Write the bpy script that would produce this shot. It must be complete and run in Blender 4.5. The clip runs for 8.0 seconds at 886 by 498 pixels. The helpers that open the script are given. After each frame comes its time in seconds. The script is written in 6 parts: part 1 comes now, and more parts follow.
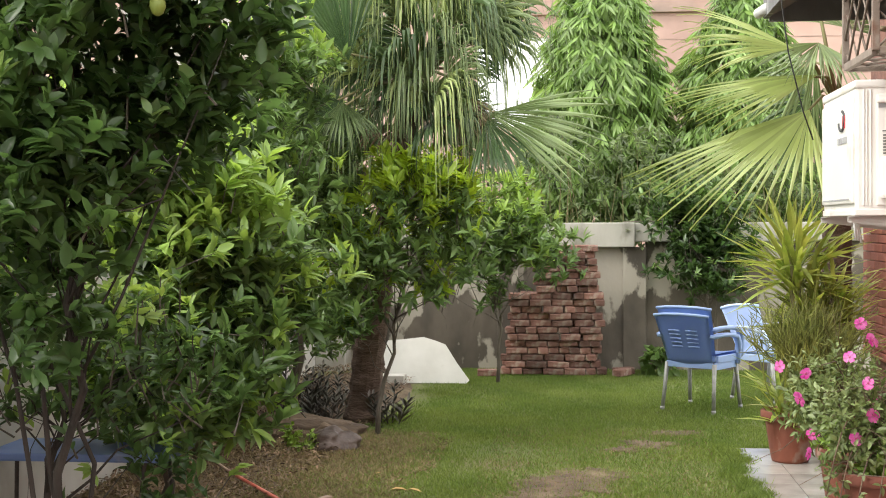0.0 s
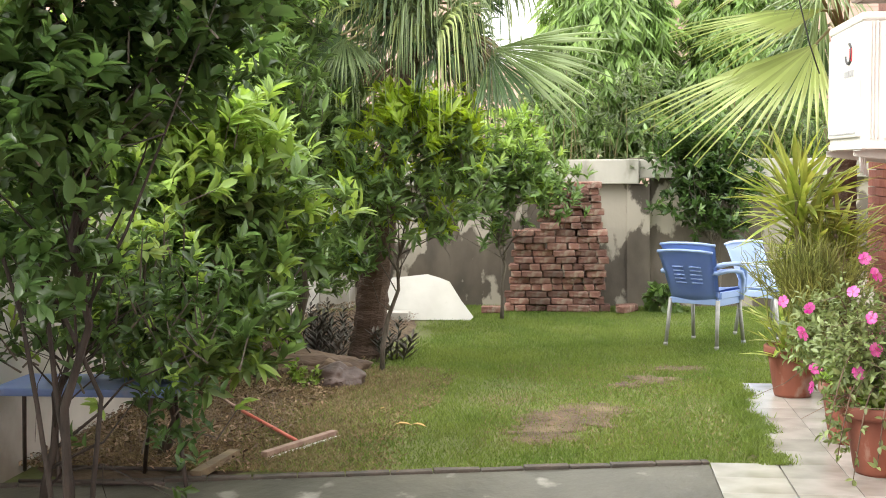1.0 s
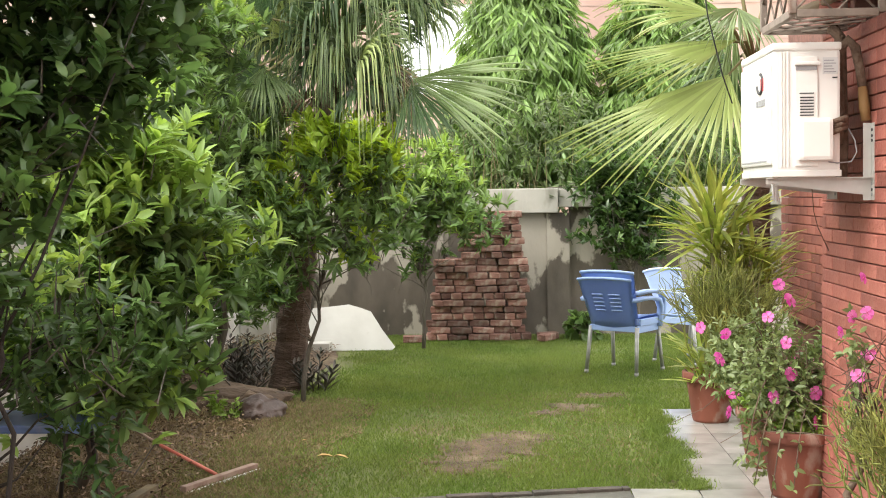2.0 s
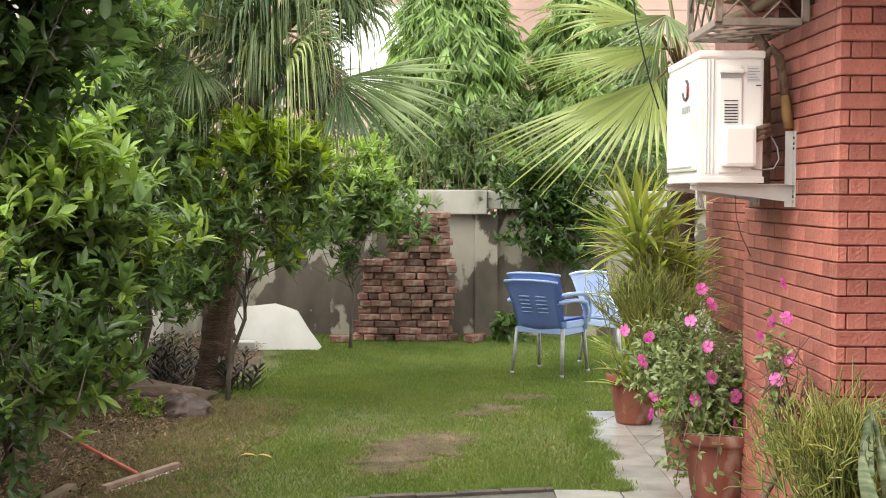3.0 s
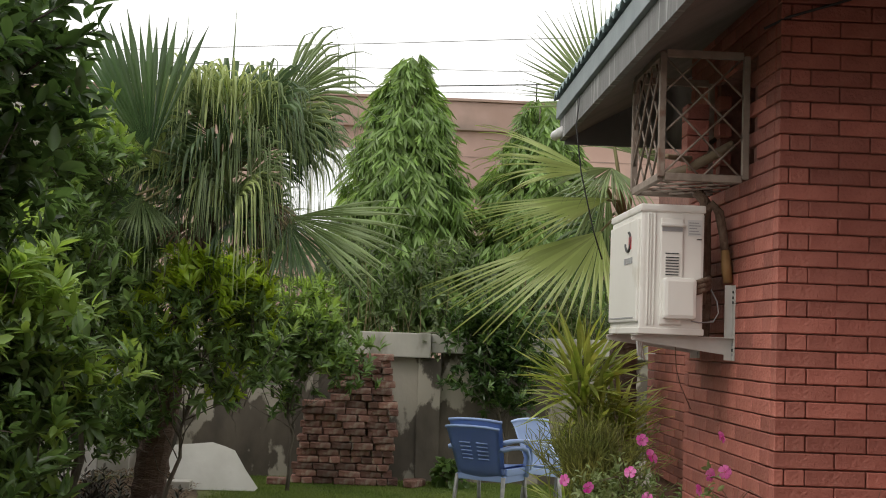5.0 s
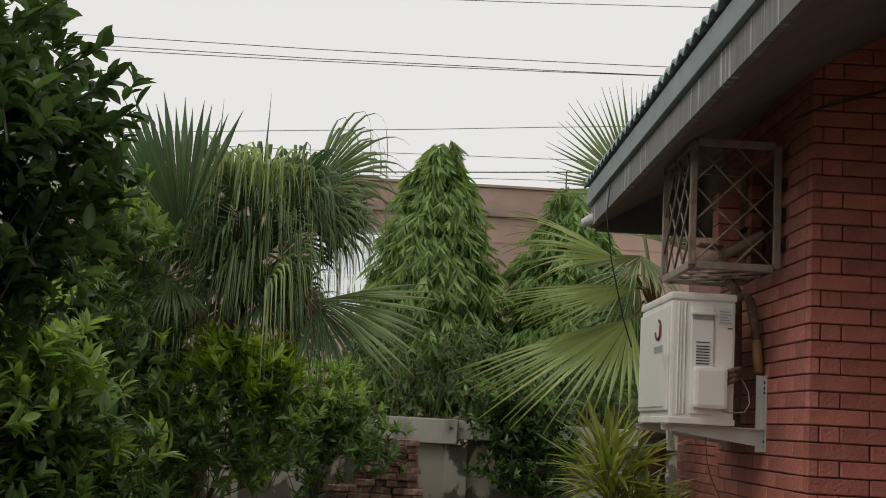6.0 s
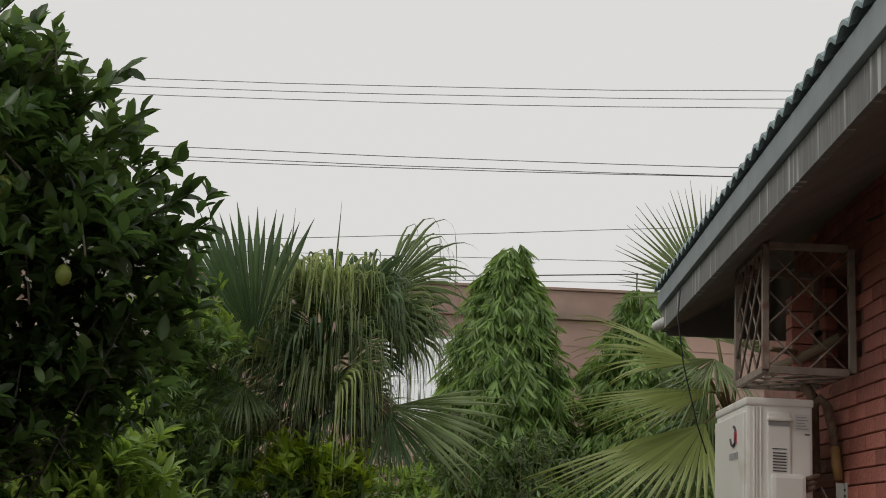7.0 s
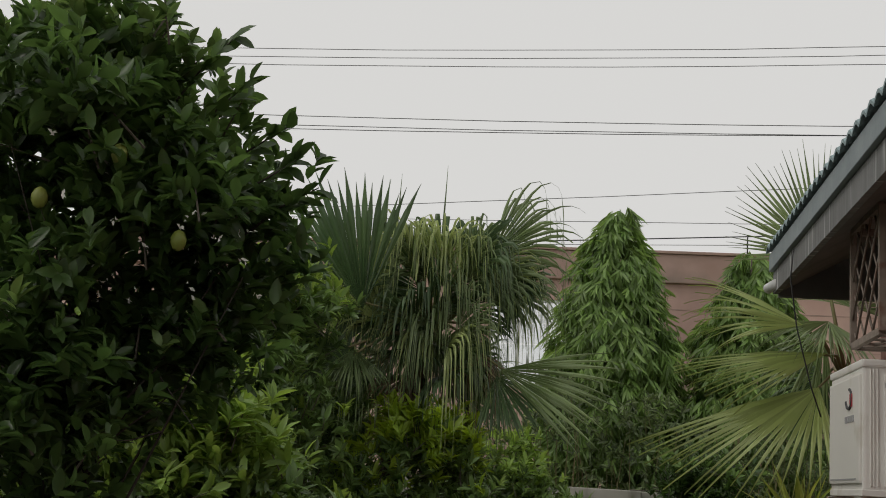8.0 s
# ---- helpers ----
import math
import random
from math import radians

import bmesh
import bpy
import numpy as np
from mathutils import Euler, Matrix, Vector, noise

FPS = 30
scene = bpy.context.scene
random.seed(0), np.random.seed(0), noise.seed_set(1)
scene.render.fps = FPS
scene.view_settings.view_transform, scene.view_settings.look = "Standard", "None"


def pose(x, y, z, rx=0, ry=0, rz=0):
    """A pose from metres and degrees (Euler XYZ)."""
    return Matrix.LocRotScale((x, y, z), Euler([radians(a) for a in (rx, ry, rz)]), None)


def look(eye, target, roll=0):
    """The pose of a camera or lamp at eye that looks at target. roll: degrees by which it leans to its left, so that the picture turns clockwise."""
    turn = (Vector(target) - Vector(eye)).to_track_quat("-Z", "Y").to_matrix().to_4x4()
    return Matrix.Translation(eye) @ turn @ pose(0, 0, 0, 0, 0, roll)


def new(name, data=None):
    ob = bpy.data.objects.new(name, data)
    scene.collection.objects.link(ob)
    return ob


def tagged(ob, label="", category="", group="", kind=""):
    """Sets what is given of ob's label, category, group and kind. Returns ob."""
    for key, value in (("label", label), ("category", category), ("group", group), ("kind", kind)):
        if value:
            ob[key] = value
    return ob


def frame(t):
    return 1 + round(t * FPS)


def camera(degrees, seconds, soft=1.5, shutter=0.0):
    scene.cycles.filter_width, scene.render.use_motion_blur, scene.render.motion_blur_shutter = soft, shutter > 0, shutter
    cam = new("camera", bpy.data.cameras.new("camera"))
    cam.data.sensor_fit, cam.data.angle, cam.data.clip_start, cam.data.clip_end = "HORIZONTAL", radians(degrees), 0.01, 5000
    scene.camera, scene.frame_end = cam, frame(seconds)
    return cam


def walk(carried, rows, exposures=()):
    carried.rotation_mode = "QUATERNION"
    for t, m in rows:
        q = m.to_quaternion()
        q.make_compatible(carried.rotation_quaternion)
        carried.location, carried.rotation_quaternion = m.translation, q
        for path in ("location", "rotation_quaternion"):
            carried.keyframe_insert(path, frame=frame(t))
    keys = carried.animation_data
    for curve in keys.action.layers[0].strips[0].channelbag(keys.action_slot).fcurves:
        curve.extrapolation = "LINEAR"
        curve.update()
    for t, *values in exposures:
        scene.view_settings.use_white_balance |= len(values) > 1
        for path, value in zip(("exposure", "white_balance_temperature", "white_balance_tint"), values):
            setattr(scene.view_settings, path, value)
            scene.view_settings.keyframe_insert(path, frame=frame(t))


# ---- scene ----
cam = camera(38.65, 8.0, soft=1.0)
# seconds, heading to the right of +Y, tilt up, lean (degrees), sway of the eye (metres): held in the hand, turning
TURNS = [
    (0.0, -6.44, -1.09, -0.33, -0.018, -0.006, 0.019),
    (0.5, -6.24, -3.06, -0.62, -0.024, -0.013, 0.014),
    (1.0, -6.62, -3.87, -0.47, -0.021, 0.0, 0.003),
    (1.5, -4.97, -3.58, -0.78, -0.019, 0.003, 0.001),
    (1.7, -4.07, -2.93, -0.8, -0.017, 0.003, 0.001),
    (2.8, -0.72, -2.33, -0.05, -0.007, 0.002, 0.0),
    (3.0, 0.16, -2.54, 0.23, -0.005, 0.002, 0.0),
    (3.5, 2.0, -2.38, 0.25, 0.0, 0.0, 0.0),
    (4.0, 2.83, -0.47, 0.65, 0.015, 0.003, 0.003),
    (4.5, 3.1, 1.22, 1.4, 0.021, 0.004, 0.008),
    (4.7, 2.77, 2.41, 1.71, 0.018, 0.003, 0.006),
    (5.8, 1.79, 7.01, 3.13, 0.004, 0.009, -0.005),
    (6.0, 1.0, 7.8, 3.18, 0.005, 0.007, -0.003),
    (6.5, -0.7, 10.14, 3.01, 0.007, 0.003, 0.004),
    (7.0, -2.48, 12.28, 3.15, 0.008, -0.013, 0.012),
    (7.5, -4.4, 13.67, 3.46, 0.011, -0.024, 0.012),
    (8.0, -7.29, 10.44, 3.5, 0.004, -0.016, 0.001)
]
EYE = (0.0, 0.0, 1.6)


def turned(yaw, tilt, lean, dx, dy, dz):
    a, b = radians(yaw), radians(tilt)
    eye = Vector(EYE) + Vector((dx, dy, dz))
    way = Vector((math.sin(a) * math.cos(b), math.cos(a) * math.cos(b), math.sin(b)))
    return look(eye, eye + way, lean)


walk(cam, [(row[0], turned(*row[1:])) for row in TURNS],
     exposures=[(0, 1.33), (0.5, 1.68), (1.0, 1.74), (1.7, 1.6), (3.5, 1.24), (4.0, 1.0), (4.5, 0.55), (5.8, -0.5), (6.5, -0.75), (7.0, -0.77), (7.5, -0.9), (8.0, -0.84)])

# ---- daylight: bright overcast ----
world = bpy.data.worlds.new("overcast_sky")
scene.world = world
world.use_nodes = True
wn, wl = world.node_tree.nodes, world.node_tree.links
sky = wn.new("ShaderNodeTexSky")
sky.sky_type, sky.sun_disc = "NISHITA", False
sky.sun_elevation, sky.sun_rotation = radians(49), radians(-119)
sky.air_density, sky.dust_density, sky.ozone_density = 1.0, 6.0, 1.0
grey = wn.new("ShaderNodeMixRGB")
grey.inputs[0].default_value = 0.93
grey.inputs[2].default_value = (13.0, 12.85, 12.5, 1)
wl.new(sky.outputs[0], grey.inputs[1])
wl.new(grey.outputs[0], wn["Background"].inputs[0])
wn["Background"].inputs[1].default_value = 0.1

sun_lamp = new("sun", bpy.data.lights.new("sun", "SUN"))
sun_lamp.data.energy, sun_lamp.data.angle, sun_lamp.data.color = 1.2, radians(25), (1, 0.96, 0.9)
sun_lamp.matrix_world = look((-9, -5.0, 12), (0, 0, 0))


# ---- materials ----
def mat(name, a, b=None, scale=8.0, rough=0.7, bump=0.0, detail=6.0, spec=0.5, metal=0.0, stain=None, stain_scale=1.5,
        stain_low=0.5, stain_high=0.65, trans=0.0, island=0.0, objvar=0.0, stretch=(1, 1, 1), coord="Object", bump_scale=None):
    """Two tones mixed by a noise, with an optional stain of its own shape, relief and leaf translucency."""
    m = bpy.data.materials.new(name)
    m.use_nodes = True
    n, l = m.node_tree.nodes, m.node_tree.links
    p = n["Principled BSDF"]
    tc = n.new("ShaderNodeTexCoord")
    mp = n.new("ShaderNodeMapping")
    mp.inputs["Scale"].default_value = stretch
    l.new(tc.outputs[coord], mp.inputs[0])
    no = n.new("ShaderNodeTexNoise")
    no.inputs["Scale"].default_value, no.inputs["Detail"].default_value = scale, detail
    l.new(mp.outputs[0], no.inputs[0])
    mix = n.new("ShaderNodeMixRGB")
    mix.inputs[1].default_value, mix.inputs[2].default_value = (*a, 1), (*(b or a), 1)
    ramp = n.new("ShaderNodeMapRange")
    ramp.inputs[1].default_value, ramp.inputs[2].default_value = 0.32, 0.68
    l.new(no.outputs[0], ramp.inputs[0])
    l.new(ramp.outputs[0], mix.inputs[0])
    out = mix.outputs[0]
    if stain:
        s = n.new("ShaderNodeTexNoise")
        s.inputs["Scale"].default_value, s.inputs["Detail"].default_value = stain_scale, 8.0
        l.new(mp.outputs[0], s.inputs[0])
        r = n.new("ShaderNodeMapRange")
        r.inputs[1].default_value, r.inputs[2].default_value = stain_low, stain_high
        l.new(s.outputs[0], r.inputs[0])
        mx = n.new("ShaderNodeMixRGB")
        mx.inputs[2].default_value = (*stain, 1)
        l.new(r.outputs[0], mx.inputs[0])
        l.new(out, mx.inputs[1])
        out = mx.outputs[0]
    for amount, node, sock in ((island, "ShaderNodeNewGeometry", "Random Per Island"), (objvar, "ShaderNodeObjectInfo", "Random")):
        if amount:
            g = n.new(node)
            r = n.new("ShaderNodeMapRange")
            r.inputs[3].default_value, r.inputs[4].default_value = 1 - amount, 1 + amount
            l.new(g.outputs[sock], r.inputs[0])
            hs = n.new("ShaderNodeHueSaturation")
            l.new(r.outputs[0], hs.inputs["Value"])
            l.new(out, hs.inputs["Color"])
            out = hs.outputs[0]
    l.new(out, p.inputs["Base Color"])
    p.inputs["Roughness"].default_value, p.inputs["Metallic"].default_value = rough, metal
    p.inputs["Specular IOR Level"].default_value = spec
    if bump:
        bn = n.new("ShaderNodeTexNoise")
        bn.inputs["Scale"].default_value, bn.inputs["Detail"].default_value = bump_scale or scale * 4, 8.0
        l.new(mp.outputs[0], bn.inputs[0])
        bp = n.new("ShaderNodeBump")
        bp.inputs["Strength"].default_value, bp.inputs["Distance"].default_value = bump, 0.02
        l.new(bn.outputs[0], bp.inputs["Height"])
        l.new(bp.outputs[0], p.inputs["Normal"])
    if trans:
        t = n.new("ShaderNodeBsdfTranslucent")
        hs = n.new("ShaderNodeHueSaturation")
        hs.inputs["Hue"].default_value, hs.inputs["Saturation"].default_value, hs.inputs["Value"].default_value = 0.485, 1.1, 1.5
        l.new(out, hs.inputs["Color"])
        l.new(hs.outputs[0], t.inputs[0])
        ms = n.new("ShaderNodeMixShader")
        ms.inputs[0].default_value = trans
        l.new(p.outputs[0], ms.inputs[1])
        l.new(t.outputs[0], ms.inputs[2])
        l.new(ms.outputs[0], n["Material Output"].inputs[0])
    return m


M_LAWN = mat("lawn_soil", (0.105, 0.125, 0.035), (0.14, 0.145, 0.05), 5, 0.95, 0.5, stain=(0.15, 0.105, 0.065), stain_scale=0.8, stain_low=0.6, stain_high=0.7)
M_GRASS = mat("grass_blade", (0.1, 0.165, 0.026), (0.165, 0.22, 0.046), 1.3, 0.6, trans=0.3, island=0.3)
M_STRAW = mat("dry_grass", (0.27, 0.195, 0.1), (0.19, 0.15, 0.07), 3, 0.8, island=0.35)
M_SOIL = mat("bed_soil", (0.135, 0.09, 0.055), (0.07, 0.046, 0.03), 7, 0.95, 1.0, stain=(0.19, 0.14, 0.085), stain_scale=3, stain_low=0.55, stain_high=0.7)
M_LITTER = mat("leaf_litter", (0.26, 0.175, 0.11), (0.13, 0.085, 0.055), 3, 0.8, island=0.6)
M_CONC = mat("wet_concrete", (0.058, 0.056, 0.042), (0.1, 0.095, 0.072), 3, 0.5, 0.5, stain=(0.26, 0.25, 0.215), stain_scale=5, stain_low=0.62, stain_high=0.7, stretch=(1, 0.6, 1))
M_KERB = mat("kerb_concrete", (0.1, 0.08, 0.065), (0.06, 0.055, 0.045), 9, 0.9, 0.5)
M_MARBLE = mat("marble_paving", (0.42, 0.405, 0.375), (0.3, 0.29, 0.265), 4.5, 0.16, 0.04, objvar=0.15, stain=(0.23, 0.215, 0.18), stain_scale=2.0, stain_low=0.55, stain_high=0.75)
M_GROUT = mat("pale_grout", (0.3, 0.28, 0.24), (0.2, 0.19, 0.16), 12, 0.9, 0.3)
M_PLASTER = mat("old_wall_plaster", (0.145, 0.122, 0.096), (0.072, 0.062, 0.05), 3, 0.9, 0.4, stain=(0.36, 0.33, 0.275), stain_scale=2.2, stain_low=0.535, stain_high=0.56, stretch=(1, 1, 0.6))
M_CAP = mat("coping_plaster", (0.48, 0.46, 0.41), (0.34, 0.33, 0.285), 3, 0.9, 0.3, stain=(0.14, 0.14, 0.1), stain_scale=3.2, stain_low=0.52, stain_high=0.68, stretch=(1, 1, 0.5))
M_WHITEWALL = mat("whitewashed_wall", (0.62, 0.6, 0.56), (0.48, 0.46, 0.42), 2, 0.9, 0.2, stain=(0.34, 0.31, 0.26), stain_scale=1.4, stain_low=0.56, stain_high=0.7)
M_OLDBRICK = mat("salvaged_brick", (0.17, 0.082, 0.062), (0.25, 0.14, 0.11), 14, 0.95, 0.8, objvar=0.5, stain=(0.31, 0.25, 0.2), stain_scale=7, stain_low=0.57, stain_high=0.68)
M_BRICK = mat("facing_brick", (0.27, 0.083, 0.06), (0.43, 0.155, 0.115), 4, 0.66, 0.4, objvar=0.24, stain=(0.47, 0.29, 0.235), stain_scale=5, stain_low=0.62, stain_high=0.76, bump_scale=60)
M_MORTAR = mat("red_brown_mortar", (0.26, 0.125, 0.095), (0.17, 0.085, 0.068), 20, 0.95, 0.3)
M_BARK = mat("grey_bark", (0.085, 0.07, 0.055), (0.14, 0.12, 0.095), 18, 0.9, 0.7, stretch=(1, 1, 0.25))
M_PALMBARK = mat("palm_trunk_fibre", (0.085, 0.052, 0.038), (0.16, 0.11, 0.085), 12, 0.95, 0.9, stretch=(0.6, 0.6, 2.5))
M_CITRUS = mat("citrus_leaf", (0.095, 0.168, 0.05), (0.17, 0.255, 0.084), 1.5, 0.33, trans=0.4, island=0.52)
M_CITRUSDARK = mat("dark_citrus_leaf", (0.053, 0.104, 0.031), (0.088, 0.152, 0.044), 2, 0.34, trans=0.48, island=0.45)
M_YOUNG = mat("young_citrus_leaf", (0.185, 0.3, 0.06), (0.29, 0.4, 0.105), 2, 0.42, trans=0.42, island=0.32)
M_FRESH = mat("fresh_yellow_green_leaf", (0.25, 0.37, 0.04), (0.34, 0.45, 0.07), 2, 0.42, trans=0.45, island=0.3)
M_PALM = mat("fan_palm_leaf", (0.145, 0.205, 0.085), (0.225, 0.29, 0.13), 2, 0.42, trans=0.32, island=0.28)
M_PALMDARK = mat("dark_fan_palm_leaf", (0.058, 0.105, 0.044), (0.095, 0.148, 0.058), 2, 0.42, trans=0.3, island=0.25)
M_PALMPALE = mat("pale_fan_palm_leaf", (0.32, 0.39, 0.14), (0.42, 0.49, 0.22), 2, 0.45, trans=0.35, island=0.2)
M_DRYFROND = mat("dead_palm_leaf", (0.24, 0.18, 0.1), (0.16, 0.11, 0.06), 3, 0.8, island=0.3)
M_PETIOLE = mat("palm_stalk", (0.16, 0.17, 0.06), (0.2, 0.15, 0.07), 3, 0.6)
M_ASHOKA = mat("mast_tree_leaf", (0.15, 0.25, 0.07), (0.23, 0.335, 0.1), 2, 0.38, trans=0.4, island=0.45)
M_HEDGE = mat("hedge_leaf", (0.085, 0.13, 0.048), (0.145, 0.185, 0.08), 2, 0.5, trans=0.3, island=0.5)
M_SPIKE = mat("variegated_blade", (0.19, 0.29, 0.05), (0.43, 0.45, 0.13), 9, 0.45, trans=0.35, island=0.35, stretch=(1, 1, 0.3))
M_PENCIL = mat("pencil_stem", (0.13, 0.165, 0.036), (0.27, 0.265, 0.065), 4, 0.5, island=0.4)
M_PINK = mat("pink_petal", (0.7, 0.075, 0.38), (0.82, 0.27, 0.58), 18, 0.5, trans=0.3, island=0.25)
M_PINKEYE = mat("flower_throat", (0.55, 0.05, 0.2), (0.62, 0.1, 0.26), 6, 0.5)
M_VINCA = mat("flower_bush_leaf", (0.15, 0.215, 0.065), (0.23, 0.28, 0.12), 3, 0.45, trans=0.25, island=0.3)
M_SNAKE = mat("snake_plant_leaf", (0.06, 0.095, 0.042), (0.26, 0.3, 0.18), 22, 0.4, stretch=(0.5, 0.5, 2.5))
M_SAGE = mat("grey_green_leaf", (0.16, 0.21, 0.12), (0.22, 0.27, 0.17), 3, 0.6, trans=0.2, island=0.25)
M_KALAN = mat("dusky_succulent", (0.045, 0.05, 0.032), (0.11, 0.085, 0.075), 5, 0.55, island=0.35)
M_TERRA = mat("terracotta", (0.15, 0.05, 0.034), (0.31, 0.1, 0.058), 3.5, 0.8, 0.4, stain=(0.4, 0.29, 0.23), stain_scale=7, stain_low=0.54, stain_high=0.66, stretch=(1, 1, 0.6))
M_BLUE = mat("blue_plastic", (0.27, 0.38, 0.68), (0.3, 0.42, 0.72), 5, 0.38)
M_PALEBLUE = mat("light_blue_plastic", (0.4, 0.52, 0.78), (0.44, 0.56, 0.82), 5, 0.38)
# Bench blue is darkened for the shade it stands in; paler spots are fading.
M_BENCH = mat("faded_blue_board", (0.13, 0.19, 0.4), (0.17, 0.24, 0.46), 6, 0.5, stain=(0.3, 0.32, 0.4), stain_scale=5, stain_low=0.6, stain_high=0.75)
M_ALU = mat("dull_aluminium", (0.26, 0.265, 0.255), (0.36, 0.36, 0.345), 20, 0.5, 0.05, metal=0.4)
M_ACWHITE = mat("white_enamel", (0.74, 0.72, 0.67), (0.78, 0.76, 0.71), 3, 0.4, stain=(0.6, 0.56, 0.48), stain_scale=4, stain_low=0.62, stain_high=0.75)
M_ACDARK = mat("dark_grille", (0.03, 0.03, 0.03), (0.05, 0.05, 0.05), 9, 0.6)
M_ACGREY = mat("grey_print", (0.3, 0.3, 0.3), (0.36, 0.36, 0.36), 9, 0.6)
M_RED = mat("red_print", (0.4, 0.03, 0.04), (0.45, 0.04, 0.05), 9, 0.5)
M_STEEL = mat("pale_steel", (0.5, 0.49, 0.45), (0.58, 0.57, 0.53), 10, 0.5, metal=0.2)
M_CAGE = mat("weathered_grey_paint", (0.3, 0.245, 0.2), (0.19, 0.15, 0.12), 12, 0.7, 0.2, stain=(0.16, 0.08, 0.05), stain_scale=9, stain_low=0.58, stain_high=0.7)
M_LAG = mat("pipe_lagging", (0.11, 0.068, 0.045), (0.19, 0.13, 0.09), 20, 0.95, 0.6)
M_TAPE = mat("yellow_tape", (0.3, 0.17, 0.06), (0.22, 0.12, 0.045), 10, 0.7)
M_FASCIA = mat("grey_fascia", (0.13, 0.132, 0.128), (0.2, 0.2, 0.195), 5, 0.7, 0.2, stain=(0.48, 0.49, 0.47), stain_scale=2.0, stain_low=0.58, stain_high=0.66, stretch=(1, 9, 0.4))
M_STRIP = mat("teal_drip_strip", (0.19, 0.23, 0.24), (0.25, 0.29, 0.3), 5, 0.6, 0.1)
M_TILE = mat("blue_grey_roof_tile", (0.2, 0.28, 0.29), (0.32, 0.4, 0.41), 7, 0.7, 0.3, objvar=0.15)
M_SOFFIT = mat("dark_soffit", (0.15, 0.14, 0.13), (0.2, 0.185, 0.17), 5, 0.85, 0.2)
M_PINKWALL = mat("pink_stone_cladding", (0.5, 0.33, 0.28), (0.56, 0.39, 0.33), 1.5, 0.9, 0.1, stain=(0.36, 0.24, 0.21), stain_scale=0.5, stain_low=0.5, stain_high=0.7)
M_PINKBAND = mat("pink_parapet", (0.36, 0.24, 0.2), (0.42, 0.29, 0.25), 1.5, 0.9, 0.1, stain=(0.26, 0.2, 0.17), stain_scale=0.8, stain_low=0.55, stain_high=0.7)
M_WINDOW = mat("sky_lit_window_glass", (0.84, 0.86, 0.87), (0.9, 0.91, 0.91), 1, 0.12, metal=1.0)
M_FRAME = mat("pale_frame", (0.62, 0.62, 0.6), (0.7, 0.7, 0.68), 4, 0.5)
M_CABLE = mat("black_cable", (0.03, 0.03, 0.03), (0.05, 0.05, 0.05), 4, 0.6)
M_SLAB = mat("white_board", (0.62, 0.61, 0.57), (0.54, 0.53, 0.49), 4, 0.7, 0.08, stain=(0.5, 0.48, 0.42), stain_scale=5, stain_low=0.62, stain_high=0.75)
M_ROCK = mat("brown_rock", (0.045, 0.028, 0.024), (0.13, 0.09, 0.075), 5, 0.4, 0.7)
M_LOG = mat("old_log", (0.2, 0.14, 0.095), (0.075, 0.052, 0.038), 7, 0.95, 1.0, stretch=(0.5, 1, 1))
M_DARKBARK = mat("dark_stem_bark", (0.026, 0.02, 0.016), (0.055, 0.042, 0.033), 18, 0.9, 0.7, stretch=(1, 1, 0.25))
M_WALLSHRUB = mat("dark_glossy_leaf", (0.035, 0.075, 0.02), (0.065, 0.12, 0.03), 2, 0.28, trans=0.35, island=0.5)
M_TRAIL = mat("trailing_leaf", (0.16, 0.27, 0.04), (0.25, 0.36, 0.07), 3, 0.5, trans=0.3, island=0.3)
M_WOOD = mat("weathered_timber", (0.26, 0.2, 0.12), (0.17, 0.13, 0.09), 9, 0.85, 0.4, stretch=(0.2, 1, 1))
M_REDPOLE = mat("red_handle", (0.5, 0.09, 0.06), (0.56, 0.2, 0.14), 8, 0.5)
M_SQUEEGEE = mat("worn_squeegee", (0.36, 0.26, 0.2), (0.24, 0.15, 0.12), 14, 0.7)
M_LEMON = mat("green_lemon", (0.16, 0.2, 0.03), (0.22, 0.24, 0.05), 8, 0.5)
M_BLOSSOM = mat("white_blossom", (0.75, 0.74, 0.68), (0.8, 0.79, 0.72), 8, 0.6, trans=0.2)
M_IRON = mat("dark_iron", (0.06, 0.05, 0.045), (0.1, 0.08, 0.07), 12, 0.6, metal=0.4)
M_YLEAF = mat("yellow_fallen_leaf", (0.42, 0.26, 0.08), (0.5, 0.34, 0.13), 8, 0.7)


# ---- builders ----
def empty(name, at=(0, 0, 0), **tags):
    ob = new(name)
    ob.location = at
    ob.empty_display_size = 0.1
    return tagged(ob, **tags)


def mesh_ob(name, me, material, parent=None, label="", smooth=False):
    if material and not me.materials:
        me.materials.append(material)
    if smooth:
        me.shade_smooth()
    ob = new(name, me)
    if parent:
        ob.parent = parent
    if label:
        ob["label"] = label
    return ob


def part(name, bm, material, parent=None, label="", smooth=False):
    me = bpy.data.meshes.new(name)
    bm.to_mesh(me)
    bm.free()
    return mesh_ob(name, me, material, parent, label, smooth)


def raw(name, verts, faces, material, parent=None, label="", smooth=False):
    me = bpy.data.meshes.new(name)
    me.from_pydata([tuple(v) for v in verts], [], faces)
    return mesh_ob(name, me, material, parent, label, smooth)


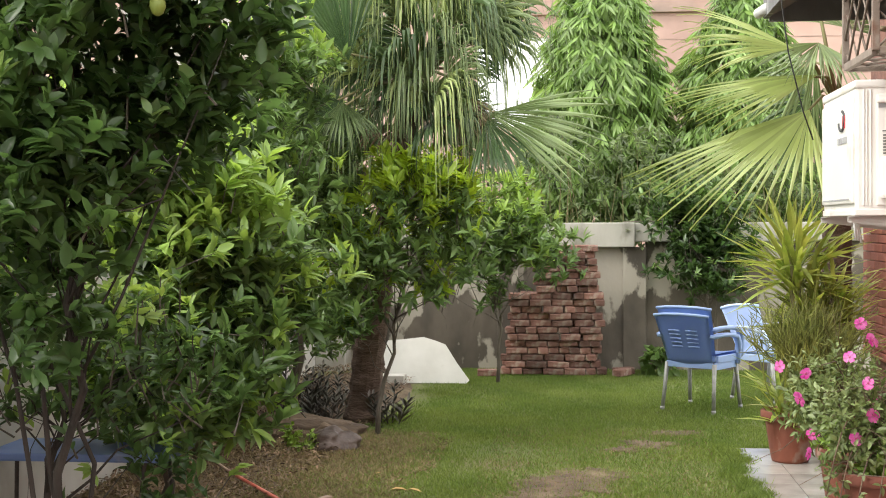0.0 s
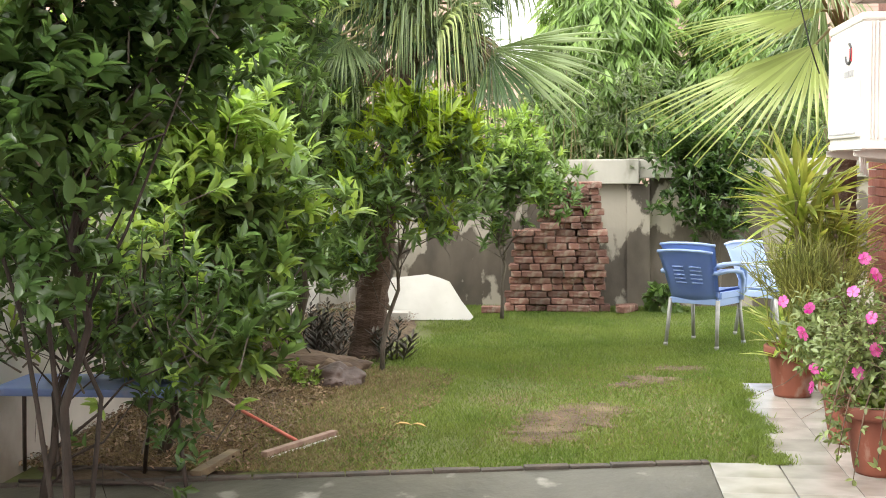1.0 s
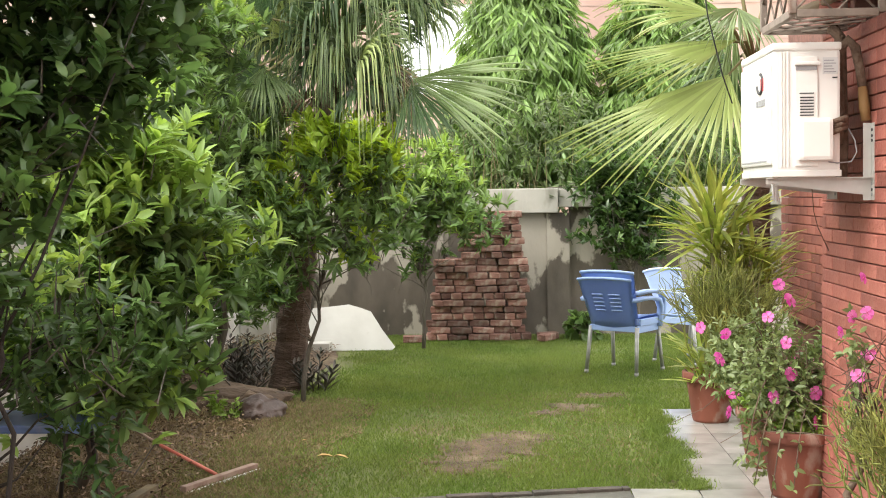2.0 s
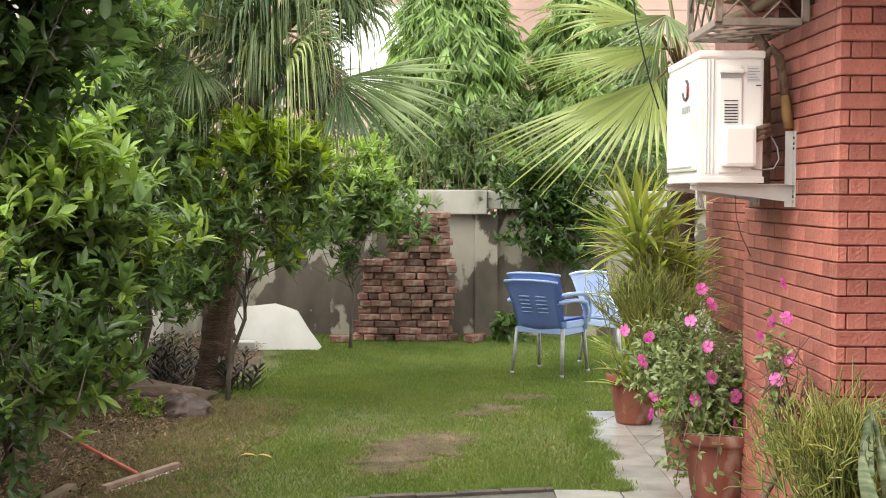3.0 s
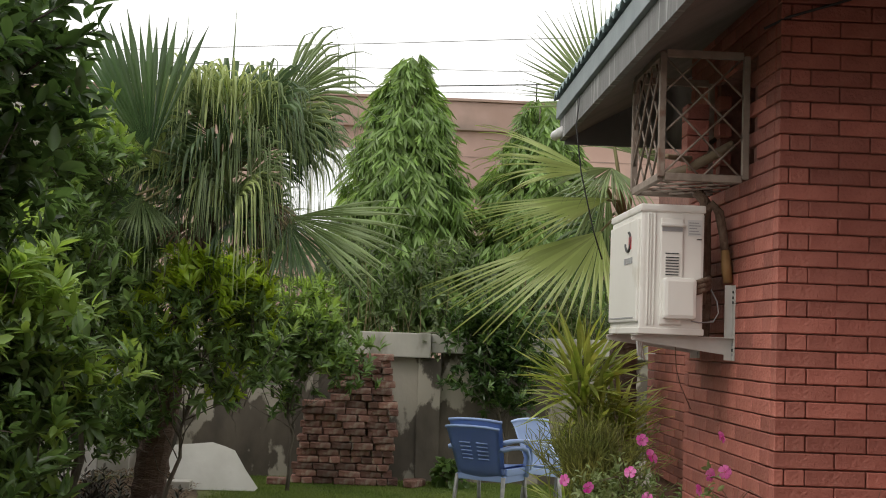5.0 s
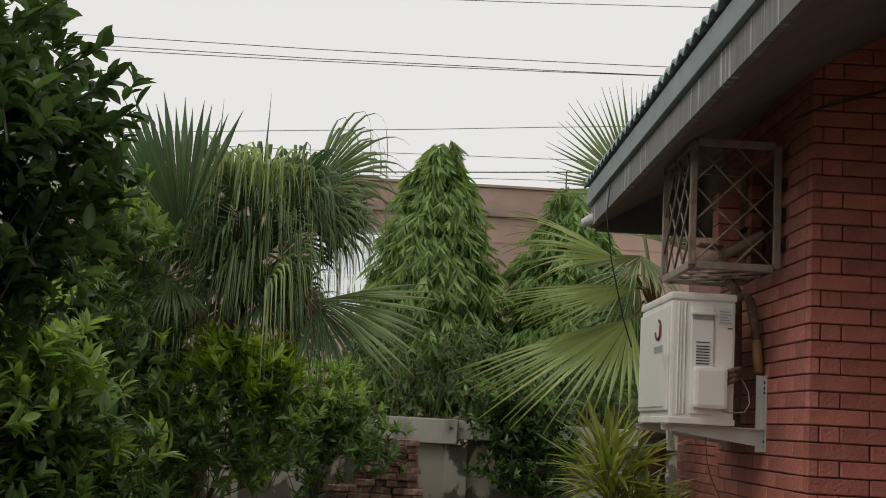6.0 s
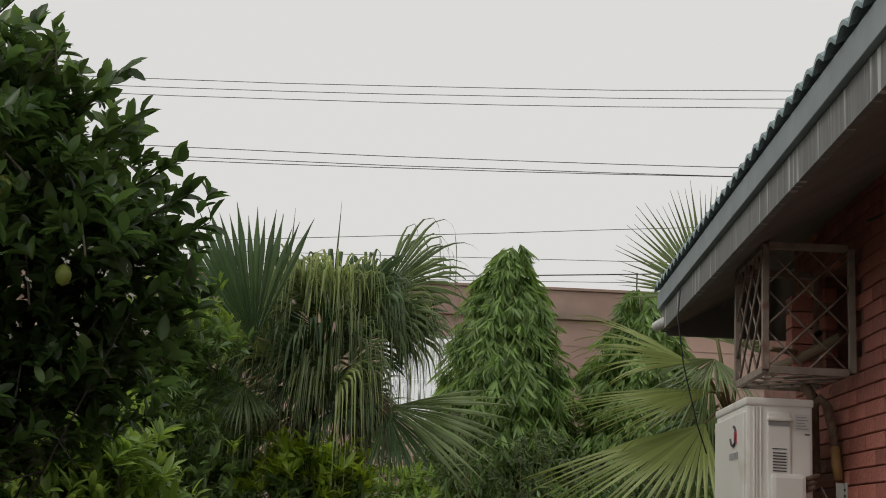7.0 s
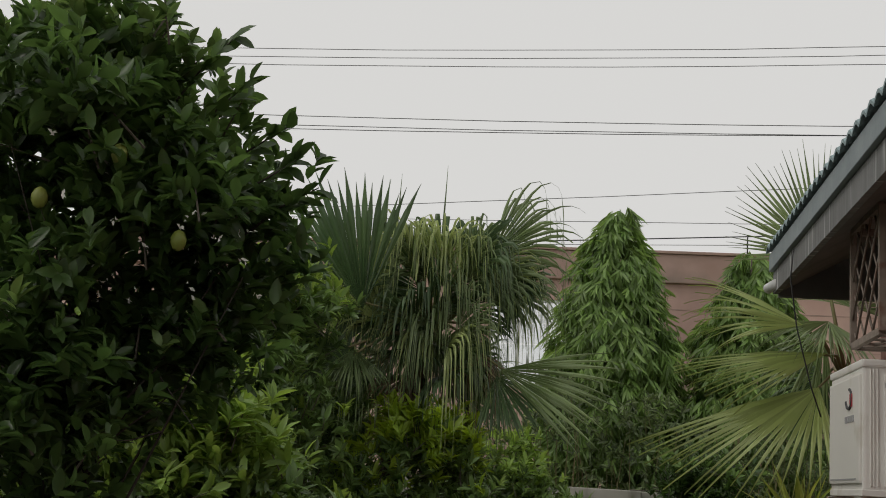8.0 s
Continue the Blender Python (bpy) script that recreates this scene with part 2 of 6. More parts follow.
def add_box(bm, lo, hi, bevel=0.0, m=None):
    g = bmesh.ops.create_cube(bm, size=1)
    vs = g["verts"]
    c = [(lo[i] + hi[i]) / 2 for i in range(3)]
    s = [hi[i] - lo[i] for i in range(3)]
    bmesh.ops.scale(bm, vec=s, verts=vs)
    bmesh.ops.translate(bm, vec=c, verts=vs)
    if bevel:
        es = list({e for v in vs for e in v.link_edges})
        r = bmesh.ops.bevel(bm, geom=es, offset=bevel, segments=2, affect="EDGES", profile=0.6)
        vs = list({v for f in r["faces"] for v in f.verts} | {v for v in vs if v.is_valid})
    if m is not None:
        bmesh.ops.transform(bm, matrix=m, verts=vs)
    return vs


def box(name, lo, hi, material, parent=None, bevel=0.0, label="", m=None):
    bm = bmesh.new()
    add_box(bm, lo, hi, bevel, m)
    return part(name, bm, material, parent, label)


def add_tube(bm, pts, radii, sides=7, cap=True):
    """A tube through points."""
    pts = [Vector(p) for p in pts]
    if not hasattr(radii, "__len__"):
        radii = [radii] * len(pts)
    rings = []
    side = None
    for i, p in enumerate(pts):
        d = (pts[min(i + 1, len(pts) - 1)] - pts[max(i - 1, 0)]).normalized()
        if side is None:
            side = d.orthogonal().normalized()
        side = (side - d * side.dot(d)).normalized()
        up = d.cross(side)
        rings.append([bm.verts.new(p + (side * math.cos(a) + up * math.sin(a)) * radii[i])
                      for a in (2 * math.pi * k / sides for k in range(sides))])
    for a, b in zip(rings, rings[1:]):
        for k in range(sides):
            bm.faces.new((a[k], a[(k + 1) % sides], b[(k + 1) % sides], b[k]))
    if cap:
        bm.faces.new(rings[0][::-1])
        bm.faces.new(rings[-1])


def tube(name, pts, radii, material, parent=None, sides=8, label=""):
    bm = bmesh.new()
    add_tube(bm, pts, radii, sides)
    return part(name, bm, material, parent, label, True)


def lathe(name, profile, material, parent=None, sides=28, at=(0, 0, 0), label=""):
    bm = bmesh.new()
    rings = []
    for r, z in profile:
        rings.append([bm.verts.new((at[0] + r * math.cos(2 * math.pi * k / sides), at[1] + r * math.sin(2 * math.pi * k / sides), at[2] + z))
                      for k in range(sides)])
    for a, b in zip(rings, rings[1:]):
        for k in range(sides):
            bm.faces.new((a[k], a[(k + 1) % sides], b[(k + 1) % sides], b[k]))
    bm.faces.new(rings[0][::-1])
    bm.faces.new(rings[-1])
    return part(name, bm, material, parent, label, True)


rng = np.random.default_rng(7)


def unit(v):
    return v / np.maximum(np.linalg.norm(v, axis=-1, keepdims=True), 1e-9)


def leaf_mesh(name, base, way, face, length, width, material, parent=None, droop=0.15, fold=0.25, kind="", label="", belly=0.45, stations=2):
    """Many leaves in one mesh: base points, directions, facing directions, lengths and widths as arrays."""
    n = len(base)
    way = unit(way)
    side = unit(np.cross(way, face))
    up = np.cross(side, way)
    L, W = np.asarray(length)[:, None], np.asarray(width)[:, None]
    if stations == 3:
        st = ((0.2, 0.72), (0.5, 1.0), (0.8, 0.68))
    elif stations == 2:
        st = ((0.33, 0.9), (0.68, 0.75))
    else:
        st = ((belly, 1.0),)
    cols = [base]
    for s, w in st:
        c = base + way * L * s - up * L * droop * s * s
        cols += [c + side * W * w / 2 + up * W * fold * w, c, c - side * W * w / 2 + up * W * fold * w]
    cols.append(base + way * L - up * L * droop)
    k = len(cols)
    V = np.stack(cols, 1).reshape(-1, 3)
    o = (np.arange(n) * k)[:, None]
    if stations == 3:
        tri = np.concatenate([o + [0, 2, 1], o + [0, 3, 2], o + [7, 8, 10], o + [8, 9, 10]])
        quad = np.concatenate([o + [1, 2, 5, 4], o + [2, 3, 6, 5], o + [4, 5, 8, 7], o + [5, 6, 9, 8]])
    elif stations == 2:
        tri = np.concatenate([o + [0, 2, 1], o + [0, 3, 2], o + [4, 5, 7], o + [5, 6, 7]])
        quad = np.concatenate([o + [1, 2, 5, 4], o + [2, 3, 6, 5]])
    else:
        tri = np.concatenate([o + [0, 2, 1], o + [0, 3, 2], o + [1, 2, 4], o + [2, 3, 4]])
        quad = np.zeros((0, 4), int)
    me = bpy.data.meshes.new(name)
    nv, nt, nq = len(V), len(tri), len(quad)
    me.vertices.add(nv)
    me.vertices.foreach_set("co", V.astype(np.float32).ravel())
    loops = np.concatenate([tri.ravel(), quad.ravel()]).astype(np.int32)
    me.loops.add(len(loops))
    me.loops.foreach_set("vertex_index", loops)
    me.polygons.add(nt + nq)
    me.polygons.foreach_set("loop_start", np.concatenate([np.arange(nt) * 3, nt * 3 + np.arange(nq) * 4]).astype(np.int32))
    me.update(calc_edges=True)
    me.validate()
    ob = mesh_ob(name, me, material, parent, label, True)
    if kind:
        ob["kind"] = kind
    return ob


def rosettes(tips, outs, per, spread, length, width, jitter=0.5):
    """Leaves fanned round the tips of twigs: arrays for leaf_mesh."""
    n = len(tips)
    out = np.repeat(unit(outs), per, 0)
    rnd = rng.normal(size=(n * per, 3))
    rnd = unit(rnd - out * (rnd * out).sum(1, keepdims=True))
    s = spread * rng.uniform(0.5, 1.3, (n * per, 1))
    way = unit(out + rnd * s)
    base = np.repeat(tips, per, 0) - out * rng.uniform(0, 0.09, (n * per, 1))
    face = unit(np.cross(np.cross(way, out + np.array([0, 0, 0.6])), way) + rng.normal(size=way.shape) * 0.25)
    sc = rng.uniform(0.7, 1.2, n * per)
    return base, way, face, length * sc, width * sc


def crown_points(lobes, n, inner=0.45):
    """Points in and near the skin of several ellipsoids (centre, radii, weight), and their outward directions."""
    w = np.array([l[2] for l in lobes], float)
    pick = rng.choice(len(lobes), n, p=w / w.sum())
    d = unit(rng.normal(size=(n, 3)))
    r = rng.uniform(inner, 1.05, (n, 1)) ** 0.6
    c = np.array([l[0] for l in lobes], float)[pick]
    e = np.array([l[1] for l in lobes], float)[pick]
    p = c + d * r * e
    return p, unit(d / e)


def branches(name, root, tips, material, parent, r0=0.03, fork=0.35, sides=6, stems=1, wobble=0.06):
    """A wavering trunk; limbs leave it at different heights and reach for the tips, with side shoots."""
    bm = bmesh.new()
    root = Vector(root)
    tips = [Vector(t) for t in tips]
    top = Vector((0, 0, 0))
    for t in tips:
        top += t / len(tips)
    high = max(t.z for t in tips)
    top.z = root.z + (high - root.z) * 0.8
    n = 7
    spine = []
    for i in range(n + 1):
        f = i / n
        spine.append(root.lerp(top, f) + Vector((rng.normal() * wobble * 0.6, rng.normal() * wobble * 0.6, 0)) * (1 if 0 < i < n else 0.2))
    add_tube(bm, spine, [r0 * (1.2 - 1.0 * (i / n)) for i in range(n + 1)], sides + 2)
    for t in tips:
        f = min(0.92, max(fork, (t.z - root.z) / max(0.1, top.z - root.z) * rng.uniform(0.45, 0.8)))
        k = f * n
        i = min(n - 1, int(k))
        s0 = spine[i].lerp(spine[i + 1], k - i)
        b = s0.lerp(t, 0.5) + Vector(rng.normal(size=3)) * wobble + Vector((0, 0, 0.04))
        s = r0 * rng.uniform(0.25, 0.45) * (1.15 - f * 0.5)
        add_tube(bm, [s0, s0.lerp(b, 0.5) + Vector(rng.normal(size=3)) * wobble * 0.4, b, t], [s, s * 0.8, s * 0.6, s * 0.25], sides)
        e = b + Vector(rng.normal(size=3)) * 0.16
        add_tube(bm, [b, b.lerp(e, 0.5) + Vector(rng.normal(size=3)) * 0.02, e], [s * 0.5, s * 0.35, s * 0.2], 4, False)
    return part(name, bm, material, parent, "", True)


# ---- ground ----
def ground_sheet():
    bm = bmesh.new()
    xs = [-300, -40, -8] + [-5 + 0.25 * i for i in range(41)] + [8, 40, 300]
    ys = [-300, -40, -6] + [-2 + 0.25 * i for i in range(73)] + [24, 60, 300]
    grid = [[bm.verts.new((x, y, (noise.noise(Vector((x * 0.9, y * 0.9, 0))) * 0.012) if abs(x) < 6 and y < 17 else 0.0)) for x in xs] for y in ys]
    for a, b in zip(grid, grid[1:]):
        for k in range(len(xs) - 1):
            bm.faces.new((a[k], a[k + 1], b[k + 1], b[k]))
    return tagged(part("ground", bm, M_LAWN, None, "", True), "earthy lawn ground with worn grass", "ground", kind="structure")


ground_sheet()


def blob(name, cx, cy, rx, ry, z, material, seed, label, category, rough_edge=0.35, height=0.008):
    """A low irregular patch lying on the ground."""
    bm = bmesh.new()
    n, rings = 48, 5
    c = bm.verts.new((cx, cy, z + height))
    prev = None
    for j in range(1, rings + 1):
        f = j / rings
        ring = []
        for k in range(n):
            a = 2 * math.pi * k / n
            e = 1 + rough_edge * noise.noise(Vector((math.cos(a) * 2.2 + seed, math.sin(a) * 2.2, seed * 1.7)))
            ring.append(bm.verts.new((cx + rx * f * e * math.cos(a), cy + ry * f * e * math.sin(a), z + height * (1 - f ** 3) - (0.02 if j == rings else 0))))
        for k in range(n):
            if prev is None:
                bm.faces.new((c, ring[k], ring[(k + 1) % n]))
            else:
                bm.faces.new((prev[k], ring[k], ring[(k + 1) % n], prev[(k + 1) % n]))
        prev = ring
    return tagged(part(name, bm, material, None, "", True), label, category, kind="structure")


PATCHES = [(-0.3, 7.45, 0.3, 0.32, 3.1), (-0.1, 7.75, 0.3, 0.28, 4.4), (0.0, 8.15, 0.26, 0.3, 8.2), (-0.28, 7.95, 0.2, 0.22, 9.7), (0.42, 9.35, 0.2, 0.2, 5.5), (0.68, 9.85, 0.26, 0.13, 6.5), (0.25, 9.1, 0.12, 0.12, 2.9), (-1.35, 8.75, 0.16, 0.4, 1.5)]
for px_, py_, rx_, ry_, sd in PATCHES:
    blob("bare_soil_patch", px_, py_, rx_, ry_, 0.004, M_SOIL, sd, "bare brown earth patch worn into the lawn", "soil", 0.9, 0.006)
blob("planting_bed", -2.35, 11.6, 0.72, 2.7, 0.006, M_SOIL, 6.2, "dark earth bed with fallen leaves along the boundary wall", "soil", 0.15, 0.04)
blob("planting_bed", -2.35, 7.7, 0.95, 1.6, 0.012, M_SOIL, 2.2, "dry earth bed strewn with straw under the citrus trees", "soil", 0.2, 0.025)


def in_patch(x, y):
    keep = np.ones(len(x), bool)
    for cx, cy, rx, ry, sd in PATCHES:
        d = ((x - cx) / rx) ** 2 + ((y - cy) / ry) ** 2
        keep &= ~((d < rng.uniform(0.1, 1.6, len(x))) & (rng.random(len(x)) < 0.62))
    return keep


def bed_edge(y):
    return -1.25 - 0.28 * np.clip((y - 8.5) / 2, 0, 1) + 0.1 * np.sin(y * 2.3) + 0.06 * np.sin(y * 7.1) - 0.15 * np.clip(7.2 - y, 0, 1)


def blades(name, x, y, height, width, material, label, category, lean=0.5, z=0.0):
    n = len(x)
    base = np.stack([x, y, np.full(n, z)], 1)
    way = np.stack([rng.normal(0, lean, n), rng.normal(0, lean, n), np.ones(n)], 1)
    face = unit(rng.normal(size=(n, 3)))
    side = unit(np.cross(way, face)) * (width * rng.uniform(0.6, 1.3, n))[:, None] / 2
    tip = base + unit(way) * (height * rng.uniform(0.5, 1.3, n))[:, None]
    V = np.stack([base - side, base + side, tip], 1).reshape(-1, 3)
    me = bpy.data.meshes.new(name)
    me.vertices.add(3 * n)
    me.vertices.foreach_set("co", V.astype(np.float32).ravel())
    me.loops.add(3 * n)
    me.loops.foreach_set("vertex_index", np.arange(3 * n, dtype=np.int32))
    me.polygons.add(n)
    me.polygons.foreach_set("loop_start", (np.arange(n) * 3).astype(np.int32))
    me.update(calc_edges=True)
    ob = mesh_ob(name, me, material)
    return tagged(ob, label, category, kind="stuff")


def marble_edge(y):
    return np.where(y < 9.1, 0.975 + 0.02 * (y - 6.7) + 0.04 * np.sin(y * 6.0) + 0.025 * np.sin(y * 17) + 0.02 * np.sin(y * 41), 3.0)


bm = bmesh.new()
pv = None
for k in range(90):
    y_ = 6.6 + 2.52 * k / 89
    e_ = float(marble_edge(np.array([min(y_, 9.05)]))[0]) - 0.005 + 0.03 * noise.noise(Vector((y_ * 9, 0, 0)))
    row = [bm.verts.new((e_ - 0.13, y_, -0.015)), bm.verts.new((e_ - 0.04, y_, 0.034)), bm.verts.new((e_, y_, 0.026))]
    if pv:
        bm.faces.new((pv[0], pv[1], row[1], row[0]))
        bm.faces.new((pv[1], pv[2], row[2], row[1]))
    pv = row
bmesh.ops.recalc_face_normals(bm, faces=bm.faces[:])
tagged(part("lawn_edge", bm, M_LAWN, None, "", True), "ragged turf edge creeping over the marble path", "turf", kind="structure")
n_ = 7000
ey = rng.uniform(6.6, 9.15, n_)
ex = marble_edge(np.minimum(ey, 9.05)) + rng.normal(-0.06, 0.045, n_)
blades("turf_fringe", ex, ey, np.full(n_, 0.04), np.full(n_, 0.006), M_GRASS, "grass fringe hanging over the path edge", "grass", 0.8, 0.03)
n_ = 520000
gx, gy = rng.uniform(-2.2, 2.3, n_), 6.38 + 7.7 * rng.random(n_) ** 1.0
ok_ = (gx > bed_edge(gy) + rng.normal(0, 0.1, n_)) & (gx < marble_edge(gy) + rng.normal(0, 0.03, n_)) & in_patch(gx, gy) & (gy > 6.3 + 0.145 * (gx + 1.3))
ok_ &= rng.random(n_) < np.clip(0.75 + 0.5 * np.array([noise.noise(Vector((a * 1.5, b * 1.5, 3))) for a, b in zip(gx, gy)]), 0.25, 1)
blades("lawn_grass", gx[ok_], gy[ok_], np.full(ok_.sum(), 0.028), np.full(ok_.sum(), 0.005), M_GRASS, "short green lawn grass with worn spots", "grass")
n_ = 70000
gx, gy = rng.uniform(-2.6, -1.0, n_), rng.uniform(6.25, 10.2, n_)
ok_ = (gx < bed_edge(gy) + 0.1) & (rng.random(n_) < np.clip(0.16 + 0.8 * (gx - bed_edge(gy) + 0.75) + 0.5 * np.array([noise.noise(Vector((a * 3, b * 2, 7))) for a, b in zip(gx, gy)]), 0.0, 0.75))
blades("bed_grass", gx[ok_], gy[ok_], np.full(ok_.sum(), 0.028), np.full(ok_.sum(), 0.0055), M_GRASS, "thin green grass creeping into the bed", "grass", 0.9, 0.028)
n_ = 80000
gx, gy = rng.uniform(-3.0, -1.0, n_), rng.uniform(6.25, 9.6, n_)
ok_ = gx < bed_edge(gy) + rng.normal(0.05, 0.14, n_)
blades("dry_straw", gx[ok_], gy[ok_], np.full(ok_.sum(), 0.032), np.full(ok_.sum(), 0.006), M_STRAW, "dry straw-coloured grass stubble on the bed", "grass", 1.4, 0.03)
n_ = 5000
blades("worn_stubble", rng.uniform(-0.7, 0.9, n_), rng.uniform(7.0, 10.0, n_), np.full(n_, 0.025), np.full(n_, 0.006), M_STRAW, "thin dry stubble among the lawn", "grass", 1.2, 0.005)
n_ = 5200
lx, ly = -3.0 + 1.25 * rng.random(n_) ** 1.4, rng.uniform(6.2, 13.9, n_)
leaf_mesh("leaf_litter", np.stack([lx, ly, rng.uniform(0.05, 0.08, n_)], 1), np.stack([rng.normal(size=n_), rng.normal(size=n_), rng.normal(0, 0.3, n_)], 1),
          np.tile([0.1, 0.1, 1.0], (n_, 1)) + rng.normal(0, 0.3, (n_, 3)), rng.uniform(0.025, 0.05, n_), rng.uniform(0.01, 0.02, n_), M_LITTER)
tagged(bpy.data.objects["leaf_litter"], "fallen brown leaves lying on the bed", "litter", kind="stuff")

# ---- paving ----
K0, K1 = Vector((-3.3, 5.78, 0)), Vector((0.6, 6.64, 0))
kd = (K1 - K0).normalized()
kang = math.degrees(math.atan2(kd.y, kd.x))
klen = (K1 - K0).length
bm = bmesh.new()
vs = [bm.verts.new(p) for p in ((-3.3, -2.5, 0.026), (0.6, -2.5, 0.026), (0.6, 6.62, 0.026), (-3.3, 5.77, 0.026))]
bm.faces.new(vs)
r_ = bmesh.ops.extrude_face_region(bm, geom=bm.faces[:])
bmesh.ops.translate(bm, vec=(0, 0, -0.06), verts=[v for v in r_["geom"] if isinstance(v, bmesh.types.BMVert)])
bmesh.ops.recalc_face_normals(bm, faces=bm.faces[:])
tagged(part("pavement", bm, M_CONC), "wet grey concrete yard with pale scuffs", "pavement", kind="structure")
kerb = empty("lawn_kerb", label="low dark brick edging between lawn and concrete", category="kerb", kind="structure")
k = 0.0
while k < klen - 0.02:
    w = min(0.225 + rng.uniform(-0.01, 0.02), klen - k)
    c = K0 + kd * (k + w / 2)
    m_ = pose(c.x, c.y, 0.02 + rng.uniform(-0.004, 0.006), 0, rng.uniform(-1, 1), kang + rng.uniform(-1, 1))
    box("edging_brick", (-w / 2 + 0.003, -0.03, -0.05), (w / 2 - 0.003, 0.03, 0.02), M_KERB, kerb, 0.005, m=m_)
    k += w
paving = empty("marble_path", label="grey-white veined marble tiles, damp in places", category="path", kind="structure")
box("mortar_bed", (0.602, -2.5, -0.05), (2.9, 6.62, 0.01), M_GROUT, paving)
box("mortar_bed", (0.955, 6.622, -0.05), (2.15, 9.1, 0.016), M_GROUT, paving)
bm = bmesh.new()
add_box(bm, (-0.1505, -0.1505, 0.0), (0.1505, 0.1505, 0.012), 0.0015)
me_tile = bpy.data.meshes.new("tile")
bm.to_mesh(me_tile)
bm.free()
me_tile.materials.append(M_MARBLE)
for i in range(5):
    for j in range(21):
        x_, y_ = 1.11 + (i - 1) * 0.305, 8.93 - j * 0.305
        if (i > 0 or y_ < 6.5) and y_ > 2.9:
            t_ = mesh_ob("tile", me_tile, None, paving)
            t_.location = (x_ if i else 0.778, y_, 0.0165 + rng.uniform(0, 0.0012))
            t_.rotation_euler = (0, 0, rng.integers(0, 4) * math.pi / 2 if i else 0.0)
            t_.scale = (1 if i else 1.14, 1, 1)

# ---- garden walls ----
WY = 14.1
wall_n = empty("wall_north", label="stained grey plaster garden wall with pale coping", category="wall", kind="structure")
box("wall_panel", (-3.0, WY, -0.1), (0.39, WY + 0.2, 1.36), M_PLASTER, wall_n)
box("wall_panel", (0.645, WY + 0.03, -0.1), (6.0, WY + 0.23, 1.42), M_PLASTER, wall_n)
box("wall_post", (0.39, WY - 0.04, -0.1), (0.645, WY + 0.26, 1.36), M_PLASTER, wall_n, 0.008)
box("wall_post", (-1.0, WY - 0.04, -0.1), (-0.76, WY + 0.2, 1.36), M_PLASTER, wall_n, 0.008)
box("coping", (-3.0, WY - 0.1, 1.363), (0.52, WY + 0.32, 1.635), M_CAP, wall_n, 0.012)
box("coping", (0.523, WY - 0.06, 1.423), (6.0, WY + 0.32, 1.63), M_CAP, wall_n, 0.012)
wall_w = empty("wall_west", label="whitewashed boundary wall, dirty towards the ground", category="wall", kind="structure")
box("wall_panel", (-3.2, -2.5, -0.1), (-3.0, WY + 0.2, 1.55), M_WHITEWALL, wall_w)
box("coping", (-3.24, -2.5, 1.553), (-2.96, WY - 0.1, 1.66), M_CAP, wall_w, 0.01)
box("wall_post", (-2.998, WY - 0.4, -0.1), (-2.66, WY - 0.02, 1.36), M_WHITEWALL, wall_w, 0.01)

# ---- house ----
XP, YP, XE = 1.535, 4.895, 1.0
CH, BL, XR = 0.0658, 0.243, 2.017
house = empty("house", (0, 0, 0), label="red facing-brick house with tiled eave and barred window box", category="house")
HY0, HY1, HZ0, HZ1 = 5.3, 5.86, 2.33, 2.84
box("wall_core", (XP + 0.02, YP + 0.02, 0), (2.6, HY0, 3.6), M_MORTAR, house)
box("wall_core", (XP + 0.02, HY1, 0), (2.6, 6.38, 3.6), M_MORTAR, house)
box("wall_core", (XP + 0.02, HY0 + 0.001, 0), (2.6, HY1 - 0.001, HZ0), M_MORTAR, house)
box("wall_core", (XP + 0.02, HY0 + 0.001, HZ1), (2.6, HY1 - 0.001, 3.6), M_MORTAR, house)
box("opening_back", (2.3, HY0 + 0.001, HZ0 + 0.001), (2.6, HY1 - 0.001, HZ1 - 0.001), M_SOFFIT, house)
box("wall_core", (2.17, 6.38, 0), (2.6, 10.05, 3.6), M_MORTAR, house)
box("wall_core", (XR + 0.06, 2.6, 0), (2.6, YP + 0.02, 3.6), M_MORTAR, house)
# Unseen wall behind the eye, added to limit skylight from the south.
south = box("wall_south", (-4, -2.8, 0), (2.6, -2.5, 1.9), M_BRICK)
tagged(south, "unseen plain red brick wall added behind the yard to hold back skylight", "wall", kind="structure")
box("wall_core", (XR + 0.06, -2.5, 0), (2.6, 2.6, 3.0), M_BRICK, house)


def brick_mesh(name, l, h, d, bevel=0.0025):
    bm = bmesh.new()
    g = bmesh.ops.create_cube(bm, size=1)
    bmesh.ops.scale(bm, vec=(l, d, h), verts=bm.verts[:])
    bmesh.ops.bevel(bm, geom=bm.edges[:], offset=bevel, segments=1, affect="EDGES")
    me = bpy.data.meshes.new(name)
    bm.to_mesh(me)
    bm.free()
    return me


BRICKS = {}


def brick_ob(parent, l, x, y, z, turn=0.0, material=None, h=CH - 0.0052, d=0.06):
    key = (round(l, 3), round(h, 3), round(d, 3), (material or M_BRICK).name)
    if key not in BRICKS:
        BRICKS[key] = brick_mesh("brick", l, h, d, 0.008 if material is M_OLDBRICK else 0.0038)
        BRICKS[key].materials.append(material or M_BRICK)
    ob = mesh_ob("brick", BRICKS[key], None, parent)
    ob.location = (x + rng.uniform(-0.0012, 0.0012), y + rng.uniform(-0.0012, 0.0012), z + rng.uniform(-0.0006, 0.0006))
    ob.rotation_euler = (rng.normal(0, 0.004), rng.normal(0, 0.003), turn + rng.normal(0, 0.003))
    return ob


